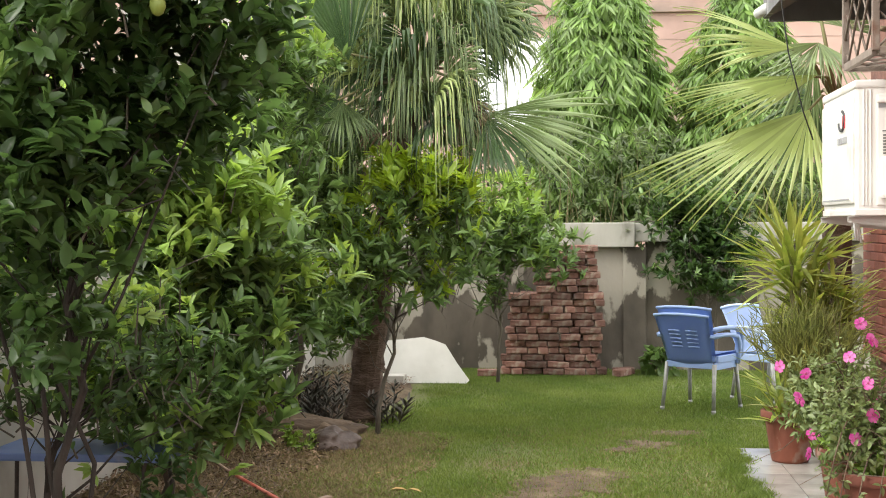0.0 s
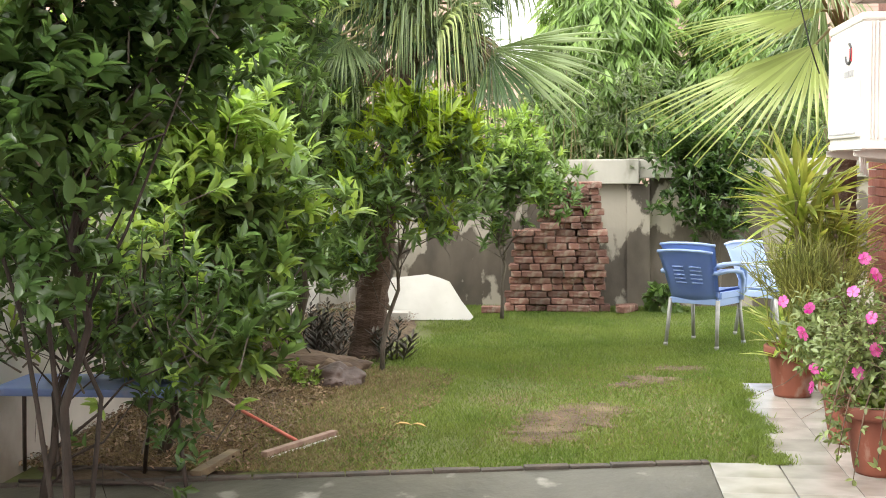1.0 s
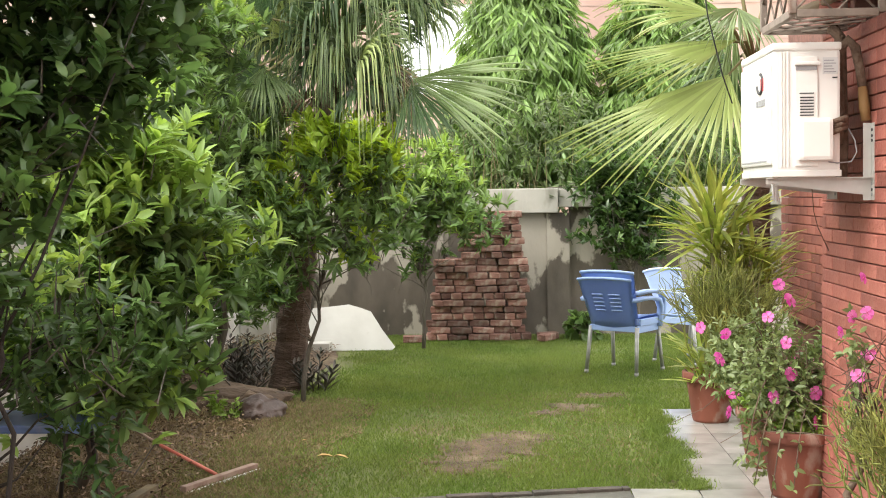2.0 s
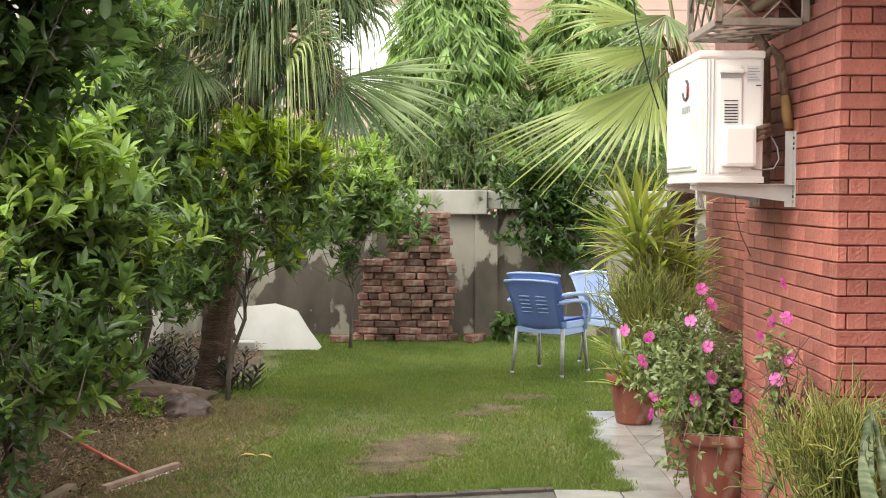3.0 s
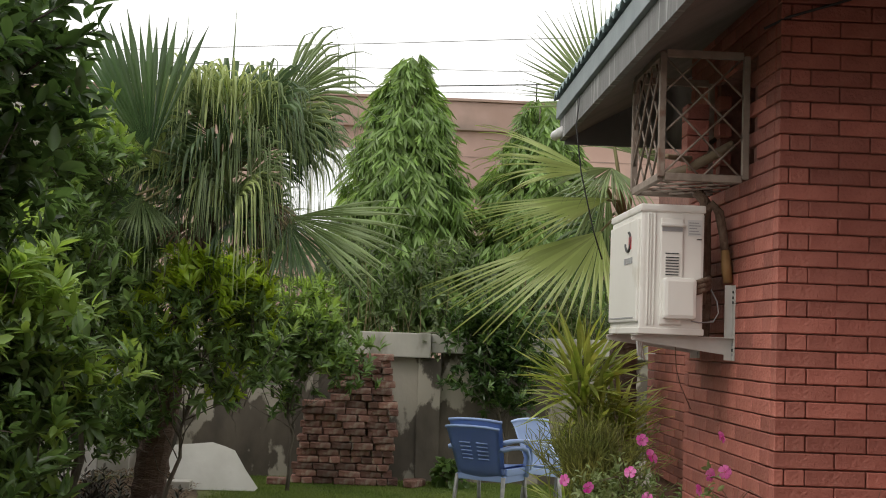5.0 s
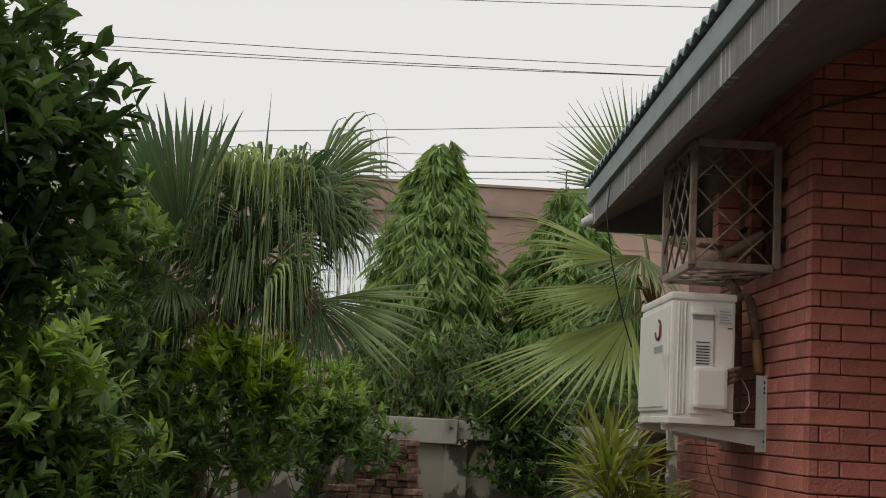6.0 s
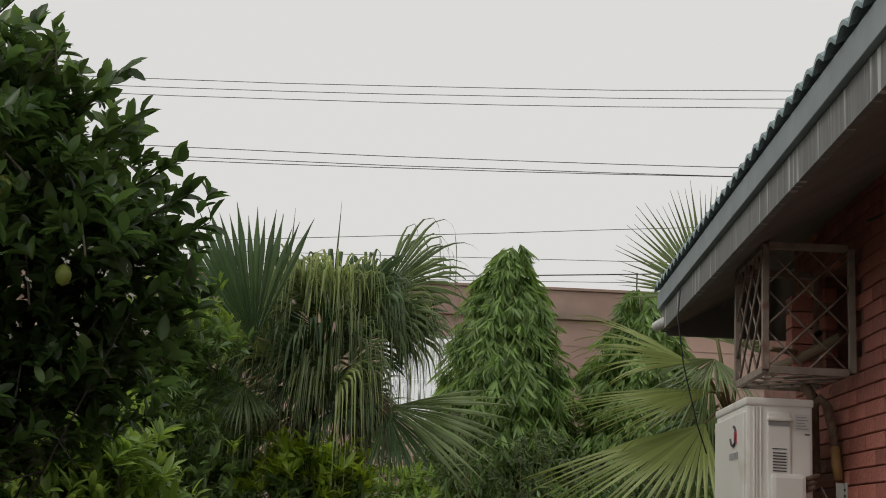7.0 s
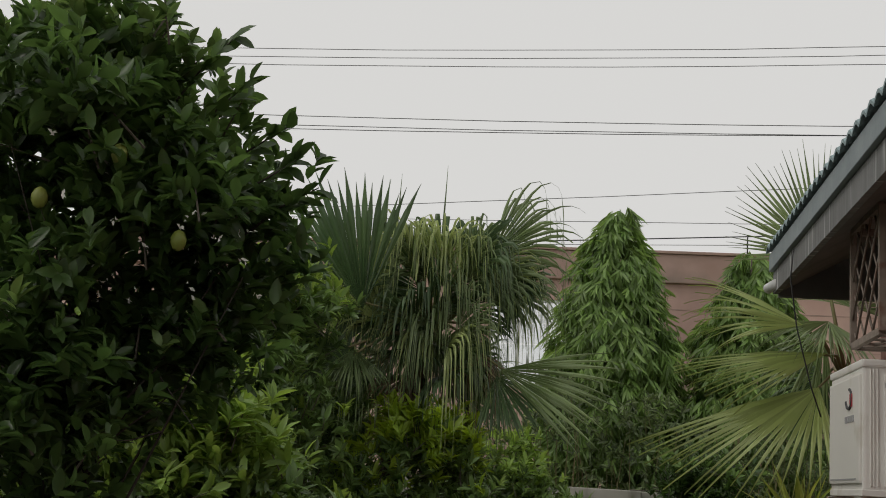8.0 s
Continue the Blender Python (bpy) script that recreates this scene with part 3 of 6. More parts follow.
def brick_face(parent, u0, u1, place, z0, z1, first, turn):
    """Courses over a stretch u0..u1 of a face; first(i) gives the opening cut lengths of course i."""
    i, z = 0, z0
    while z < z1:
        u, cuts = u0, list(first(i))
        while u < u1 - 0.015:
            w = cuts.pop(0) if cuts else BL
            w = min(w, u1 - u)
            if u1 - u - w < 0.03:
                w = u1 - u
            x, y = place(u + w / 2)
            brick_ob(parent, round(w - 0.0042, 3), x, y, z + CH / 2, turn)
            u += w
        i, z = i + 1, z + CH


wall_e = empty("brick_pier", label="red facing-brick pier with dark recessed joints", category="wall", kind="structure")
fro = lambda i: [BL] if i % 2 else [0.044, 0.082, BL]
sid = lambda i: [0.122] if i % 2 else [BL]
Z0B = 0.0194

# ---- eave and roof ----
roof = empty("eave", label="grey fascia and wavy blue-grey tiles along the eave", category="roof", kind="structure")
RY0, RY1, RS = 2.3, 7.42, math.tan(radians(29))
box("fascia", (XE, RY0, 2.79), (XE + 0.03, RY1, 2.915), M_FASCIA, roof)
box("drip_strip", (XE - 0.025, RY0, 2.918), (XE + 0.03, RY1, 3.02), M_STRIP, roof, 0.004)
bm = bmesh.new()
zs = lambda x: 2.795 + (x - XE - 0.03) * RS
for q in (((XE + 0.03, RY0, 2.795), (XE + 0.03, RY1 - 0.03, 2.795), (2.6, RY1 - 0.03, zs(2.6)), (2.6, RY0, zs(2.6))),):
    f_ = bm.faces.new([bm.verts.new(p) for p in q])
r_ = bmesh.ops.extrude_face_region(bm, geom=bm.faces[:])
bmesh.ops.translate(bm, vec=(0, 0, 0.2), verts=[v for v in r_["geom"] if isinstance(v, bmesh.types.BMVert)])
bmesh.ops.recalc_face_normals(bm, faces=bm.faces[:])
part("soffit", bm, M_SOFFIT, roof)
bm = bmesh.new()
vs = [bm.verts.new(p) for p in ((XE + 0.03, RY1 - 0.03, 2.77), (2.6, RY1 - 0.03, 2.77), (2.6, RY1 - 0.03, zs(2.6) + 0.2), (XE + 0.03, RY1 - 0.03, 2.95))]
bm.faces.new(vs)
r_ = bmesh.ops.extrude_face_region(bm, geom=bm.faces[:])
bmesh.ops.translate(bm, vec=(0, 0.03, 0), verts=[v for v in r_["geom"] if isinstance(v, bmesh.types.BMVert)])
bmesh.ops.recalc_face_normals(bm, faces=bm.faces[:])
part("end_board", bm, M_FASCIA, roof)


def roof_tile_mesh(w=0.13, l=0.4):
    bm = bmesh.new()
    n = 8
    lo = [[bm.verts.new((l * s, w * k / n, 0.030 * math.sin(math.pi * k / n) ** 1.2 + l * s * RS * 1.0 + dz)) for k in range(n + 1)] for s, dz in ((0, 0.0), (1, -0.012))]
    up = [[bm.verts.new((l * s, w * k / n, 0.030 * math.sin(math.pi * k / n) ** 1.2 + l * s * RS + dz + 0.016)) for k in range(n + 1)] for s, dz in ((0, 0.0), (1, -0.012))]
    for k in range(n):
        bm.faces.new((up[0][k], up[1][k], up[1][k + 1], up[0][k + 1]))
        bm.faces.new((lo[0][k], lo[0][k + 1], lo[1][k + 1], lo[1][k]))
        bm.faces.new((lo[0][k], up[0][k], up[0][k + 1], lo[0][k + 1]))
    me = bpy.data.meshes.new("roof_tile")
    bm.to_mesh(me)
    bm.free()
    me.materials.append(M_TILE)
    return me


me_rt = roof_tile_mesh()
for j in range(38):
    for s in range(2):
        ob = mesh_ob("roof_tile", me_rt, None, roof)
        ob.location = (XE - 0.045 + s * 0.34, RY1 - 0.14 - j * 0.132, 3.022 + s * 0.34 * RS + s * 0.014)
tube("rain_outlet", [(XE - 0.02, RY1 + 0.06, 2.83), (XE + 0.0, RY1 - 0.12, 2.83)], 0.03, M_FRAME, roof, 12, "white plastic outlet pipe")
tube("hanging_wire", [(XE - 0.01, 6.6, 2.9), (XE - 0.02, 6.62, 2.75), (XE + 0.02, 6.66, 2.5), (XE + 0.1, 6.7, 2.2), (XE + 0.16, 6.75, 2.05)], 0.004, M_CABLE, roof, 5)
tube("wall_cable", [(1.5, 5.0, 2.9), (1.56, YP - 0.01, 2.92), (1.8, YP - 0.012, 3.0), (2.1, YP - 0.012, 3.12)], 0.006, M_CABLE, roof, 5)

# ---- barred window box ----
cage = empty("window_cage", label="weathered grey metal lattice cage round a wall opening", category="window grille")
CX0, CX1, CY0, CY1, CZ0, CZ1 = 1.15, 1.53, 5.28, 5.87, 2.315, 2.845
for x in (CX0, CX1 - 0.02):
    for y in (CY0, CY1):
        box("post", (x - 0.014, y - 0.014, CZ0), (x + 0.014, y + 0.014, CZ1), M_CAGE, cage, 0.003)
for z in (CZ0, CZ1):
    for y in (CY0, CY1):
        box("rail", (CX0 + 0.0145, y - 0.013, z - 0.016), (CX1 - 0.035, y + 0.013, z + 0.016), M_CAGE, cage, 0.003)
    box("rail", (CX0 - 0.013, CY0 + 0.0145, z - 0.016), (CX0 + 0.013, CY1 - 0.0145, z + 0.016), M_CAGE, cage, 0.003)


def lattice(p0, du, dv, w, h, step):
    """Diagonal flat bars over a w by h panel spanned by unit directions du, dv."""
    p0, du, dv = Vector(p0), Vector(du), Vector(dv)
    for sgn in (1, -1):
        c = -h
        while c < w + h:
            a, b = (c, 0.0), (c + h, h)
            if sgn < 0:
                a, b = (c + h, 0.0), (c, h)
            (u0, v0), (u1, v1) = a, b
            t0, t1 = 0.0, 1.0
            d = u1 - u0
            lo_, hi_ = sorted(((0 - u0) / d, (w - u0) / d))
            t0, t1 = max(t0, lo_), min(t1, hi_)
            if t1 - t0 > 0.03:
                q = [p0 + du * (u0 + d * t) + dv * (v0 + (v1 - v0) * t) + du.cross(dv) * (0.004 * sgn) for t in (t0, t1)]
                tube("lattice_bar", q, 0.0055, M_CAGE, cage, 4)
            c += step


lattice((CX0, CY0, CZ0), (1, 0, 0), (0, 0, 1), CX1 - CX0 - 0.02, CZ1 - CZ0, 0.175)
lattice((CX0, CY0, CZ0), (0, 1, 0), (0, 0, 1), CY1 - CY0, CZ1 - CZ0, 0.175)
lattice((CX0, CY0, CZ0), (1, 0, 0), (0, 1, 0), CX1 - CX0 - 0.02, CY1 - CY0, 0.15)
junk = empty("stored_timber", label="old timber offcuts and a brick inside the cage", category="wood")
tube("stick", [(1.2, 5.4, 2.42), (1.34, 5.6, 2.44), (1.5, 5.75, 2.56)], [0.012, 0.016, 0.012], M_WOOD, junk, 7)
tube("stick", [(1.22, 5.7, 2.36), (1.35, 5.62, 2.4), (1.52, 5.5, 2.5)], [0.02, 0.024, 0.022], M_WOOD, junk, 7)
for k in range(5):
    box("brick_stub", (1.335, 5.6, 2.335 + 0.073 * k), (1.435, 5.71, 2.403 + 0.073 * k), M_BRICK, junk, 0.004)

# ---- air conditioner ----
ac = empty("air_conditioner_unit", label="white outdoor air conditioner unit on a wall bracket", category="air conditioner")
AX0, AX1, AY0, AY1, AZ0, AZ1 = 1.105, 1.385, 5.44, 6.15, 1.66, 2.215
bm = bmesh.new()
add_box(bm, (AX0, AY0, AZ0), (AX1, AY1, AZ1 - 0.03), 0.014)
part("casing", bm, M_ACWHITE, ac)
box("lid", (AX0 - 0.006, AY0 - 0.006, AZ1 - 0.034), (AX1 + 0.004, AY1 + 0.006, AZ1), M_ACWHITE, ac, 0.009)
box("front_panel", (AX0 - 0.012, AY0 + 0.02, AZ0 + 0.04), (AX0 + 0.002, AY1 - 0.02, AZ1 - 0.06), M_ACWHITE, ac, 0.008)
box("base_tray", (AX0 - 0.004, AY0 - 0.004, AZ0 - 0.012), (AX1 + 0.004, AY1 + 0.004, AZ0 + 0.016), M_ACWHITE, ac, 0.004)
for x in (AX0 + 0.03, AX0 + 0.042, AX0 + 0.058):
    box("corner_rib", (x, AY0 - 0.006, AZ0 + 0.03), (x + 0.005, AY0 + 0.003, AZ1 - 0.04), M_ACWHITE, ac, 0.002)
box("side_panel", (AX0 + 0.085, AY0 - 0.009, AZ0 + 0.03), (AX1 - 0.095, AY0 + 0.002, AZ1 - 0.06), M_ACWHITE, ac, 0.006)
grip = box("grip", (AX0 + 0.083, AY0 - 0.022, AZ1 - 0.098), (AX1 - 0.088, AY0 - 0.006, AZ1 - 0.082), M_ACWHITE, ac, 0.005, "moulded grip")
# no hollow is cut: this grey strip paints the shade under the grip
box("recess", (AX0 + 0.09, AY0 - 0.0115, AZ1 - 0.118), (AX1 - 0.1, AY0 - 0.0095, AZ1 - 0.1), M_ACGREY, grip)
vent = box("side_vent", (AX0 + 0.105, AY0 - 0.011, AZ0 + 0.245), (AX0 + 0.168, AY0 - 0.0095, AZ0 + 0.335), M_ACWHITE, ac)
for i in range(7):
    z = AZ0 + 0.245 + i * 0.0125
    box("slot", (AX0 + 0.108, AY0 - 0.0135, z), (AX0 + 0.165, AY0 - 0.0112, z + 0.005), M_ACDARK, vent)
box("slot", (AX0 + 0.106, AY0 - 0.0135, AZ0 + 0.338), (AX0 + 0.166, AY0 - 0.0112, AZ0 + 0.342), M_ACDARK, vent)
box("valve_cover", (AX0 + 0.095, AY0 - 0.055, AZ0 + 0.055), (AX0 + 0.24, AY0 + 0.0, AZ0 + 0.235), M_ACWHITE, ac, 0.018, "rounded white valve cover")
lab = box("rating_label", (AX1 - 0.075, AY0 - 0.003, AZ1 - 0.135), (AX1 - 0.012, AY0 - 0.0005, AZ1 - 0.065), M_FRAME, ac)
for i in range(5):
    box("print_bar", (AX1 - 0.07, AY0 - 0.0045, AZ1 - 0.128 + i * 0.012), (AX1 - 0.02 - 0.008 * (i % 3), AY0 - 0.0032, AZ1 - 0.124 + i * 0.012), M_ACGREY, lab)
box("print_bar", (AX1 - 0.035, AY0 - 0.003, AZ1 - 0.152), (AX1 - 0.014, AY0 - 0.0005, AZ1 - 0.147), M_ACDARK, ac)
# plain emblem on the front: a ring in two colours and a bar of print
bm = bmesh.new()
pts = [(math.cos(radians(100 + 250 * k / 16)), math.sin(radians(100 + 250 * k / 16))) for k in range(17)]
add_tube(bm, [(AX0 - 0.0135, AY0 + 0.22 + 0.062 * c, AZ1 - 0.155 + 0.042 * s) for c, s in pts], 0.007, 5)
part("emblem", bm, M_ACDARK, ac, "dark ring emblem")
box("emblem_mark", (AX0 - 0.016, AY0 + 0.15, AZ1 - 0.19), (AX0 - 0.0125, AY0 + 0.2, AZ1 - 0.135), M_RED, ac, 0.0, "red emblem mark")
for i in range(4):
    box("print_bar", (AX0 - 0.0155, AY0 + 0.12 + i * 0.05, AZ1 - 0.255), (AX0 - 0.0125, AY0 + 0.155 + i * 0.05, AZ1 - 0.228), M_ACGREY, ac)
box("front_slot", (AX0 - 0.0145, AY0 + 0.08, AZ0 + 0.055), (AX0 - 0.0125, AY1 - 0.06, AZ0 + 0.061), M_ACGREY, ac)

bracket = empty("ac_bracket", label="pale steel angle bracket bolted to the brick wall", category="bracket")
for y in (5.49, 6.1):
    leg = box("wall_leg", (XP - 0.004, y - 0.02, 1.545), (XP - 0.0, y + 0.02, 1.875), M_STEEL, bracket)
    box("leg_flange", (XP - 0.038, y + 0.016, 1.545), (XP - 0.0045, y + 0.02, 1.875), M_STEEL, bracket)
    bm = bmesh.new()
    q = [(XP - 0.0045, 1.565), (XP - 0.0045, 1.645), (AX0 - 0.02, 1.645), (AX0 - 0.02, 1.62)]
    fv = [bm.verts.new((x, y + 0.012, z)) for x, z in q]
    bv = [bm.verts.new((x, y + 0.016, z)) for x, z in q]
    bm.faces.new(fv)
    bm.faces.new(bv[::-1])
    for i in range(4):
        bm.faces.new((fv[i], bv[i], bv[(i + 1) % 4], fv[(i + 1) % 4]))
    bmesh.ops.recalc_face_normals(bm, faces=bm.faces[:])
    part("arm", bm, M_STEEL, bracket)
    box("arm_flange", (AX0 - 0.02, y - 0.02, 1.641), (XP - 0.005, y + 0.012, 1.645), M_STEEL, bracket)
    for z in (1.57, 1.59, 1.615, 1.8, 1.82, 1.845):
        bm = bmesh.new()
        add_tube(bm, [(XP - 0.003, y, z), (XP - 0.0085, y, z)], 0.0065, 8)
        part("bolt", bm, M_ACGREY if z in (1.57, 1.615) else M_ACDARK, bracket)
    box("foot", (AX0 + 0.03, y - 0.018, 1.6455), (AX0 + 0.26, y + 0.018, 1.6475), M_STEEL, bracket)

pipes = empty("refrigerant_pipes", label="lagged pipes with torn wrapping looping beside the unit", category="pipe")
tube("lagged_pipe", [(1.40, 5.55, 1.79), (1.415, 5.56, 1.9), (1.405, 5.57, 2.1), (1.42, 5.575, 2.2), (1.45, 5.57, 2.235), (1.475, 5.55, 2.2), (1.49, 5.53, 2.1), (1.497, 5.52, 2.02)],
     [0.022, 0.022, 0.021, 0.022, 0.023, 0.022, 0.02, 0.018], M_LAG, pipes, 10)
tube("taped_end", [(1.497, 5.52, 2.03), (1.503, 5.515, 1.95), (1.51, 5.51, 1.885)], [0.019, 0.024, 0.02], M_TAPE, pipes, 10, "yellow tape wrapped end")
tube("lagged_pipe", [(1.43, 5.6, 1.64), (1.435, 5.6, 1.8), (1.43, 5.6, 2.0), (1.43, 5.62, 2.25), (1.4, 5.65, 2.3)], 0.026, M_LAG, pipes, 9)
for i in range(3):
    tube("copper_pipe", [(AX1 - 0.05, AY0 - 0.02, 1.83 + i * 0.02), (AX1 - 0.01, AY0 - 0.03, 1.845 + i * 0.02), (AX1 + 0.03, AY0 + 0.03, 1.86 + i * 0.018), (1.44, 5.58, 1.85 + i * 0.03)], 0.013, M_LAG, pipes, 8)
tube("thin_wire", [(1.42, 5.47, 1.86), (1.45, 5.46, 1.8), (1.455, 5.45, 1.75), (1.43, 5.44, 1.71), (1.37, 5.435, 1.705), (1.33, 5.42, 1.71)], 0.003, M_ACGREY, pipes, 5)
tube("drain_hose", [(1.3, 5.6, 1.64), (1.31, 5.6, 1.5), (1.4, 5.9, 1.42), (1.5, 6.1, 1.3)], 0.002, M_LAG, pipes, 5)

for k in range(3):
    tube("drip_tube", [(1.13 + 0.03 * k, 5.6 + 0.1 * k, 1.645), (1.135 + 0.03 * k, 5.6 + 0.1 * k, 1.6 - 0.012 * k), (1.14 + 0.034 * k, 5.61 + 0.1 * k, 1.55 - 0.01 * k)], 0.006, M_FRAME, pipes, 6)

# ---- neighbouring building, wires ----
far_house = empty("neighbour_building", label="pink stone-clad building with flat parapet behind the garden", category="building")
BY = 25.0
WX0, WX1, WZ0, WZ1 = -2.15, -0.45, 3.55, 5.3
box("wall", (-14, BY, 0), (WX0, BY + 0.3, 5.72), M_PINKWALL, far_house)
box("wall", (WX1, BY, 0), (16, BY + 0.3, 5.72), M_PINKWALL, far_house)
box("wall", (WX0, BY, 0), (WX1, BY + 0.3, WZ0), M_PINKWALL, far_house)
box("wall", (WX0, BY, WZ1), (WX1, BY + 0.3, 5.72), M_PINKWALL, far_house)
box("parapet", (-14, BY - 0.1, 5.723), (16, BY + 0.35, 6.3), M_PINKBAND, far_house, 0.02)
box("parapet_coping", (-14, BY - 0.14, 6.303), (16, BY + 0.4, 6.36), M_PINKBAND, far_house, 0.01)
win = box("window_frame", (WX0, BY + 0.02, WZ1 - 0.05), (WX1, BY + 0.14, WZ1), M_FRAME, far_house)
for i in range(4):
    x = WX0 + (WX1 - WX0) * i / 3
    box("mullion", (x - 0.03, BY + 0.02, WZ0), (x + 0.03, BY + 0.13, WZ1 - 0.052), M_FRAME, win)
    if i < 3:
        for j in range(4):
            z = WZ0 + (WZ1 - 0.05 - WZ0) * j / 4
            box("pane", (x + 0.032, BY + 0.07, z + 0.012), (WX0 + (WX1 - WX0) * (i + 1) / 3 - 0.032, BY + 0.08, z + (WZ1 - 0.05 - WZ0) / 4 - 0.012), M_WINDOW, win)
for z in (1.0, 1.7, 2.4, 3.1, 3.8, 4.5, 5.2):
    for x0, x1 in ((-14, WX0 - 0.05), (WX1 + 0.05, 16)):
        box("cladding_joint", (x0, BY - 0.006, z), (x1, BY - 0.001, z + 0.02), M_PINKBAND, far_house)
tube("roof_pole", [(2.85, BY, 6.35), (2.85, BY, 6.75)], 0.015, M_CABLE, far_house, 5)
west_house = empty("west_building", label="pale rendered neighbour house beyond the boundary wall", category="building")
box("wall", (-9, 4, 0), (-6.2, 24, 3.2), M_WHITEWALL, west_house)
box("parapet_coping", (-9, 3.95, 3.203), (-6.15, 24, 3.3), M_CAP, west_house)

line = empty("power_line", (0, 22, 0), label="thin dark power cables strung between two poles", category="power line")
for x in (-14, 14):
    tube("pole", [(x, 0, 0), (x, 0, 10.6)], [0.14, 0.09], M_CAP, line, 10)
for xa, za, xb, zb, sag, r in ((-6.9, 9.40, 5.45, 9.70, 0.3, 0.011), (-6.88, 9.24, 5.4, 9.545, 0.3, 0.011), (-6.87, 9.095, 5.3, 9.37, 0.3, 0.011), (-6.76, 8.13, 4.49, 8.22, 0.25, 0.012), (-5.8, 7.96, 4.34, 8.054, 0.2, 0.012),
                         (-5.8, 7.885, 4.34, 8.04, 0.2, 0.012), (-3.81, 6.53, 2.94, 7.03, 0.05, 0.01), (0.26, 6.36, 2.56, 6.407, 0.1, 0.009), (0.77, 6.08, 2.56, 6.182, 0.1, 0.018), (0.97, 5.98, 2.57, 6.03, 0.1, 0.009)):
    g_ = (zb - za) / (xb - xa)
    tube("cable", [(x, rng.uniform(-0.02, 0.02), za - 0.06 + g_ * (x - xa) + sag * (x / 14) ** 2 - sag * 0.12) for x in [-14 + 28 * k / 14 for k in range(15)]], r * 0.6, M_CABLE, line, 5)


# ---- trees and plants ----
def citrus(at, lobes, tips, leaf, width, mats, label, young=0.15, stems=7, r0=0.03, per=9, fork=0.35, name="citrus_tree", spread=1.0):
    tree = empty(name, at, label=label, category="tree")
    loc = Vector(at)
    rel = [((c[0] - at[0], c[1] - at[1], c[2] - at[2]), e, w) for c, e, w in lobes]
    big = []
    for ce, e, w in rel:
        e = np.array(e, float)
        for _ in range(max(4, int(w * 13))):
            v = unit(rng.normal(size=3)) * rng.uniform(0.12, 1.0) ** 0.5
            s = rng.uniform(0.09, 0.24)
            big.append((np.array(ce) + v * e * 0.9, (s, s, s * 0.85), s * s))
    p, o = crown_points(big, tips, 0.2)
    p = p + rng.normal(0, 0.07, p.shape)
    mids = np.array([l[0] for l in rel], float)
    nearest = mids[np.argmin(((p[:, None] - mids[None]) ** 2).sum(2), 1)]
    o = unit(o * 0.7 + unit(p - nearest) * 0.6)
    o = unit(o * 0.7 + np.array([0, 0, 0.8]) + rng.normal(0, 0.5, o.shape))
    pick = rng.choice(len(p), stems * 3, replace=False)
    branches("trunk", (0, 0, 0), p[pick] * 0.9, M_DARKBARK if mats[0] == M_CITRUSDARK else M_BARK, tree, r0, fork)
    top = p[:, 2] + rng.normal(0, 0.12, len(p))
    cut = np.quantile(top, 1 - young) if young else 1e9
    isy = (top > cut) if young else np.zeros(len(p), bool)
    isy |= rng.random(len(p)) < young * 0.5
    for nm, sel, m in (("foliage", ~isy, mats[0]), ("new_growth", isy, mats[1])):
        if sel.any():
            leaf_mesh(nm, *rosettes(p[sel], o[sel], per, spread, leaf, width), m, tree, droop=0.22, fold=0.22, kind="stuff", stations=3 if tips > 2000 else 2)
    # twigs behind the rosettes
    bm = bmesh.new()
    for i in rng.choice(len(p), min(140, len(p)), replace=False):
        a = Vector(p[i])
        d = Vector(o[i]) * rng.uniform(0.1, 0.22)
        add_tube(bm, [a - d - Vector((0, 0, 0.03)), a], [0.005, 0.0025], 4, False)
    part("twigwork", bm, M_BARK, tree)["kind"] = "stuff"
    return tree


near_tree = citrus((-2.05, 4.7, 0.0), [((-1.85, 4.4, 2.8), (0.6, 0.75, 0.5), 3.4), ((-1.95, 4.3, 2.05), (0.5, 0.7, 0.5), 2.2), ((-2.25, 4.2, 2.9), (0.6, 0.7, 0.4), 1.3), ((-1.5, 4.5, 2.58), (0.38, 0.6, 0.25), 1.5),
        ((-2.1, 4.5, 1.4), (0.4, 0.5, 0.4), 0.5), ((-2.6, 4.6, 2.2), (0.6, 0.7, 0.9), 1.3), ((-1.9, 4.3, 3.05), (0.32, 0.4, 0.3), 0.8), ((-1.3, 4.5, 2.42), (0.14, 0.25, 0.15), 0.3), ((-1.7, 4.6, 2.12), (0.32, 0.5, 0.28), 1.3), ((-1.95, 4.45, 1.75), (0.3, 0.4, 0.3), 0.8)],
       2500, 0.088, 0.041, (M_CITRUSDARK, M_CITRUS), "large dark-leaved lemon tree with white blossom and green fruit", 0.04, 8, 0.02, 8)
for k in range(3):
    tube("side_stem", [(0.05 * k - 0.06 + rng.normal(0, 0.02), 0.05 * k, 0.0)] + [((-0.06 + 0.05 * k) + (0.16 * k - 0.22) * f + rng.normal(0, 0.035), 0.05 * k - 0.3 * f + rng.normal(0, 0.03), 2.3 * f) for f in (0.15, 0.3, 0.45, 0.6, 0.8, 1.0)],
         [0.012, 0.011, 0.01, 0.009, 0.008, 0.006, 0.003], M_DARKBARK, near_tree, 7)
